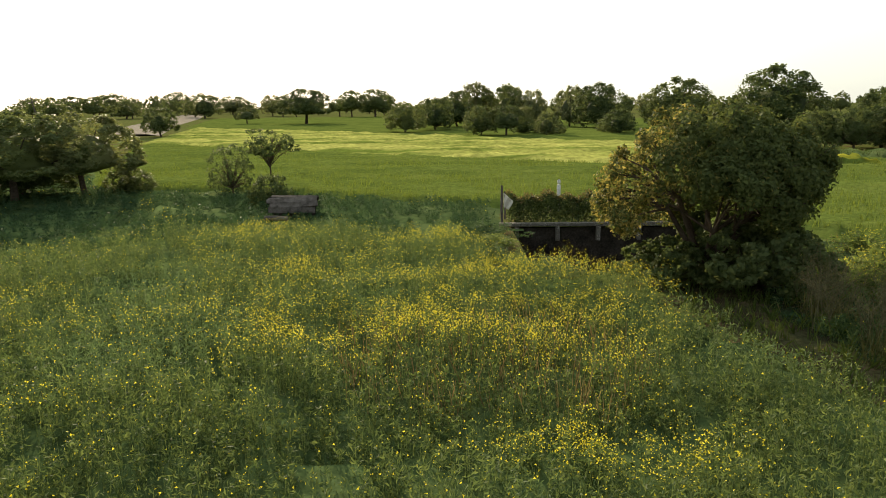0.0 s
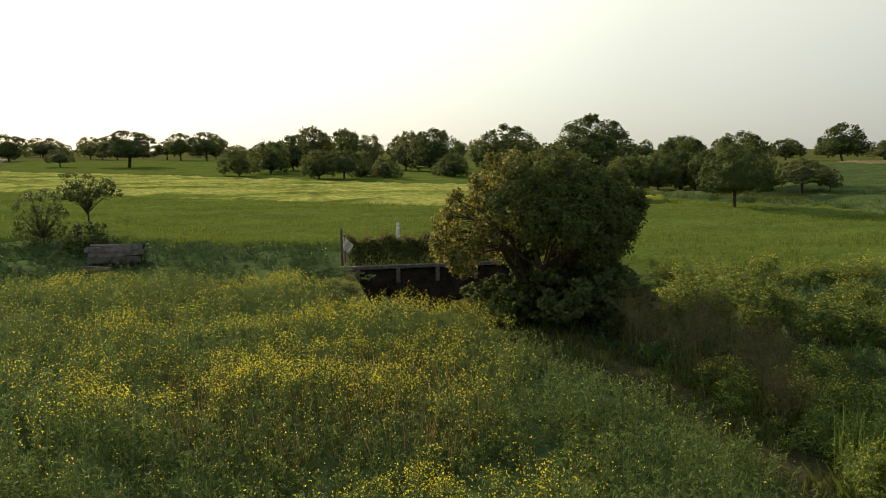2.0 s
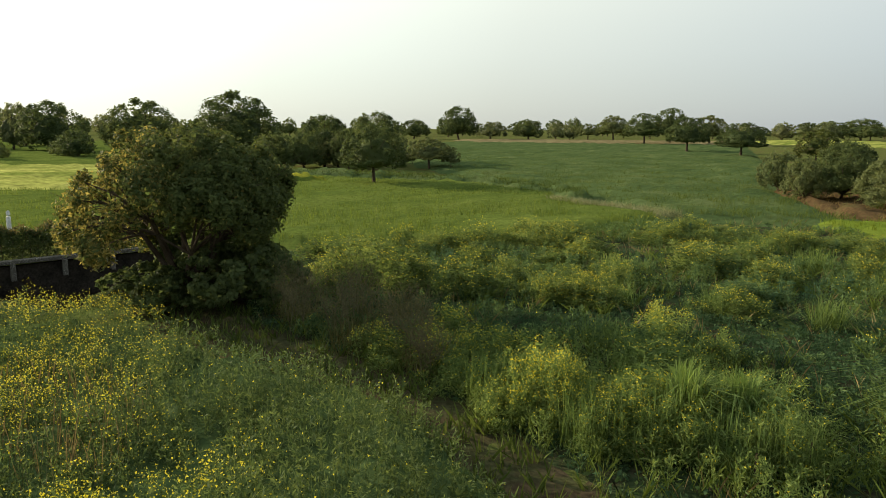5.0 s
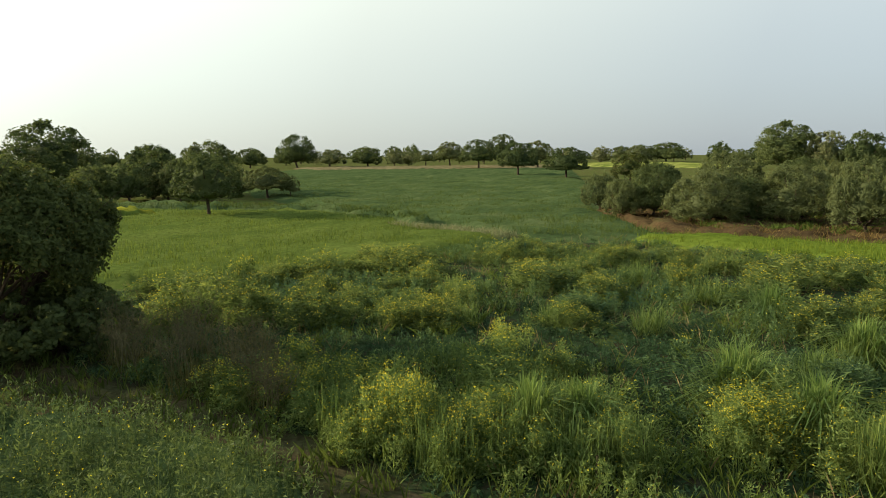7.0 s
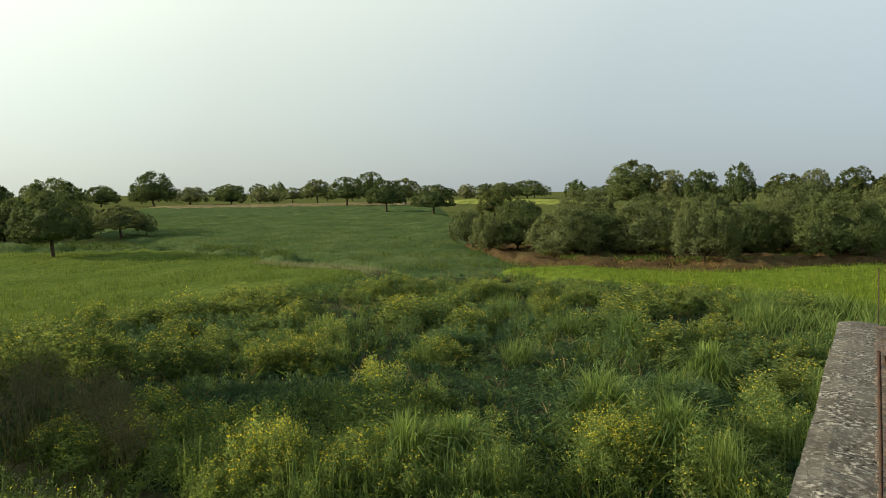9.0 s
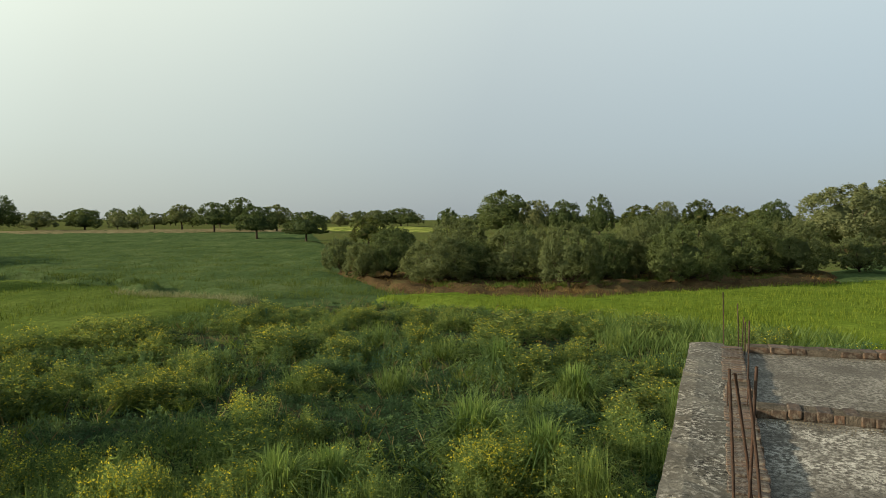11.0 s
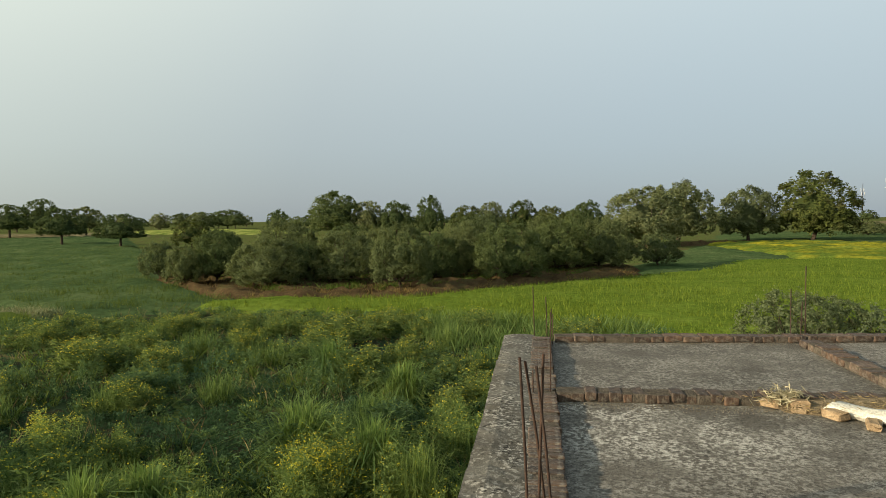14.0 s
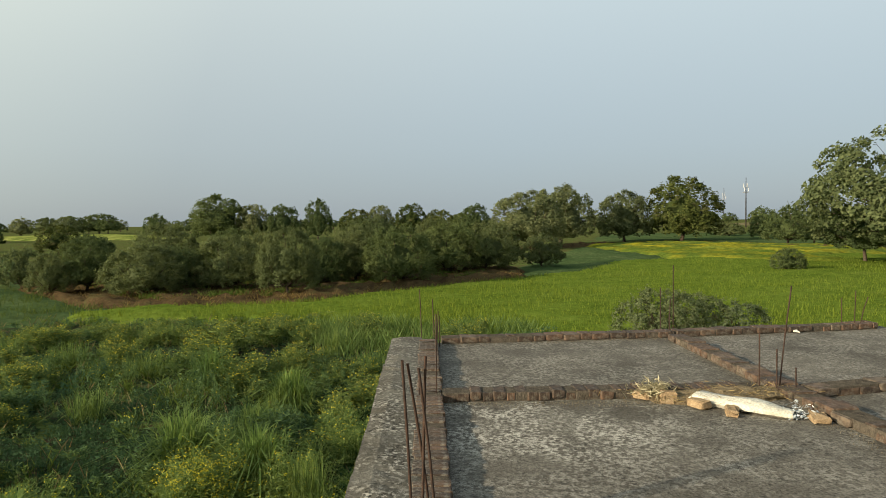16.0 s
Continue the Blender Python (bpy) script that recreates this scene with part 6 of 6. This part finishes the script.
def spray(name, label, x, y, wide, tall, seed, material, n=170, width=0.022, loose=0.25):
    """A clump of long arching stalks from one root; none in the hollows."""
    if lowness(np.array([[x, y]]))[0] > 0.45:
        return
    rng = np.random.default_rng(seed)
    th = rng.uniform(0, 6.28, n)
    out = np.abs(rng.normal(0, 0.5 if loose < 0.4 else 0.42, n)) * wide
    h = tall * rng.uniform(0.4, 1.05, n) * (1 if loose < 0.4 else rng.uniform(0.55, 1.0, n))
    d = np.stack([np.cos(th), np.sin(th), 0 * th], 1)
    s = np.stack([-np.sin(th), np.cos(th), 0 * th], 1) * width / 2
    at = rng.uniform(0, 6.28, n)
    root = np.stack([np.cos(at), np.sin(at), 0 * at], 1) * (rng.uniform(0, 1, n) ** 0.6 * loose)[:, None] * wide
    vs = np.empty((n, 3, 2, 3))
    for k, (o, z, w) in enumerate(((0, 0, 1), (0.45, 0.75, 0.9), (1.0, 1.0, 0.15))):
        c = root + d * (out * o)[:, None]
        c[:, 2] = h * z - (out * 0.35 if k == 2 else 0)
        c[:, 2] = np.maximum(c[:, 2], 0)
        vs[:, k, 0], vs[:, k, 1] = c - s * w, c + s * w
    v = vs.reshape(-1, 3)
    b = np.arange(n)[:, None] * 6
    f = np.concatenate([b + [0, 1, 3, 2], b + [2, 3, 5, 4]])
    ob = thing(name, label, "grass clump", pose(x, y, 0))
    tagged(part("foliage", quick_mesh("foliage", v, f, [material]), None, ob), kind="stuff")


# fountains of pale grass: the foreground ones first
for k, (x, y, w, t) in enumerate([(14.4, 3.0, 1.5, 1.5), (14.9, 2.4, 1.2, 1.3), (13.1, 1.4, 1.3, 1.3), (12.1, 0.6, 1.2, 1.3), (12.7, 1.9, 1.1, 1.2), (8.9, 8.7, 1.1, 1.25), (9.4, 8.2, 1.1, 1.2), (8.9, 6.4, 1.0, 1.3), (9.4, 5.7, 1.1, 1.3), (10.2, 5.6, 1.2, 1.3), (9.9, 4.6, 1.1, 1.25), (10.5, 3.9, 1.2, 1.2), (11.1, 5.2, 1.2, 1.2), (10.6, 6.8, 1.2, 1.2), (11.8, 6.2, 1.2, 1.1), (9.3, 7.4, 1.0, 1.2), (14.4, -0.6, 1.2, 1.2), (13.4, 9.4, 1.2, 0.9)]):
    spray("tall_grass_clump", "fountain-like clump of long pale green grass", x, y, w, t, 200 + k, M_FEATHER, 560, 0.0095, (0.3, 0.55, 0.45)[k % 3])
for k, (x, y, w, t) in enumerate([(16.3, 2.0, 1.2, 1.1), (22.0, 3.8, 1.4, 1.2), (19.0, 1.4, 1.4, 1.1), (19.0, 6.5, 1.4, 1.0), (16.5, 8.6, 1.3, 0.9), (18.6, 9.2, 1.3, 1.0), (21.7, 10.1, 1.4, 1.1), (17.2, 11.7, 1.2, 0.9), (26.8, 9.9, 1.6, 1.2), (27.0, 0.2, 1.6, 1.2), (24.6, 6.4, 1.5, 1.1), (23.0, -1.0, 1.4, 1.1), (17.6, -1.4, 1.4, 1.2), (31.1, 7.5, 1.8, 1.3), (28.6, 13.0, 1.6, 1.1), (20.2, 14.0, 1.4, 1.0)]):
    spray("tall_grass_clump", "fountain-like clump of long pale green grass", x, y, w, t, 260 + k, M_FEATHER, 360, 0.016, (0.3, 0.55, 0.45)[k % 3])
for k, (x, y, w, t) in enumerate([(14.0, 3.1, 1.9, 1.6), (13.2, 1.5, 1.6, 1.45), (22.0, 3.9, 2.0, 1.4), (19.2, 1.3, 1.7, 1.3), (10.4, 5.6, 1.3, 1.4), (11.2, 5.0, 1.4, 1.2)]):
    spray("tall_grass_clump", "large arching clump of broad pale green grass", x, y, w, t, 290 + k, M_FOUNTAIN, 420, 0.027, 0.15)


def twig_bush(x, y, wide, tall, seed):
    """A shrub of bare forking twigs with a few withered leaves."""
    rng = np.random.default_rng(seed)
    ob = thing("dry_bush", "grey-brown bush of bare forking twigs beside the ditch", "bush", pose(x, y, 0))
    tubes, ends = [], []
    for _ in range(18):
        th, out = rng.uniform(0, 6.28), wide * 0.5 * rng.uniform(0.15, 1.0)
        h = tall * rng.uniform(0.55, 1.05) * (1.1 - 0.4 * out / wide)
        root = np.array([rng.normal(0, 0.12) * wide, rng.normal(0, 0.12) * wide, -0.03])
        tip = np.array([math.cos(th) * out, math.sin(th) * out, h])
        knee = (root + tip) / 2 + rng.normal(0, 0.07, 3) + [0, 0, 0.12 * tall]
        tubes.append(tube_arrays([tuple(root), tuple(knee), tuple(tip)], [0.014, 0.009, 0.004], 4))
        for _ in range(9):
            a = knee + (tip - knee) * rng.uniform(-0.3, 0.95)
            e = a + rng.normal(0, 0.16, 3) * tall + [0, 0, 0.2 * tall * rng.uniform(0.2, 1)]
            e[2] = max(e[2], 0.1)
            tubes.append(tube_arrays([tuple(a), tuple((a + e) / 2 + rng.normal(0, 0.02, 3)), tuple(e)], [0.006, 0.0045, 0.002], 3))
            ends.append(e + rng.normal(0, 0.06, (5, 3)))
    v, f = join_arrays(tubes)
    part("branchwork", quick_mesh("branchwork", v, f, [M_TWIG]), None, ob)
    v, f = leaf_quads(np.concatenate(ends), 0.017, rng, 0.0, 2.6, None, True)
    tagged(part("withered_leaves", quick_mesh("withered_leaves", v, f, [M_DRY]), None, ob, "small withered brown leaves"), kind="stuff")


M_TWIG = surface("grey_twigs", [(0.3, (0.085, 0.08, 0.04)), (0.7, (0.19, 0.172, 0.092))], 9.0, bump=0.3, bump_scale=60.0)
for k, (x, y, w, t) in enumerate([(8.9, 13.9, 2.0, 1.6), (9.6, 12.4, 1.8, 1.4), (8.6, 15.2, 1.7, 1.5), (8.7, 10.4, 1.3, 1.2), (10.2, 14.9, 1.8, 1.5), (9.0, 16.6, 1.6, 1.4), (9.3, 11.3, 1.3, 1.1), (10.9, 13.4, 1.5, 1.2)]):
    twig_bush(x, y, w, t, 230 + k)
for k, (x, y) in enumerate([(8.8, 13.0), (9.5, 14.4), (9.0, 15.8), (9.9, 12.0), (10.6, 14.2), (9.2, 10.8)]):
    spray("tall_grass_clump", "tangled clump of half-dry olive grass beside the ditch", x, y, 1.2, 1.15, 320 + k, M_OLIVE, 260, 0.012, 0.5)
for k, (x, y) in enumerate([(9.6, 4.0), (10.6, 3.7)]):
    ob = thing("tree_stump", "short dark cut branch standing among the weeds", "stump", pose(x, y, 0, 8 * k, -10, 0))
    v, f = tube_arrays([(0, 0, -0.05), (0, 0.02, 0.25), (0.06, 0.03, 0.55)], [0.035, 0.03, 0.02], 7)
    part("stick", quick_mesh("stick", v, f, [M_BARK]), None, ob)
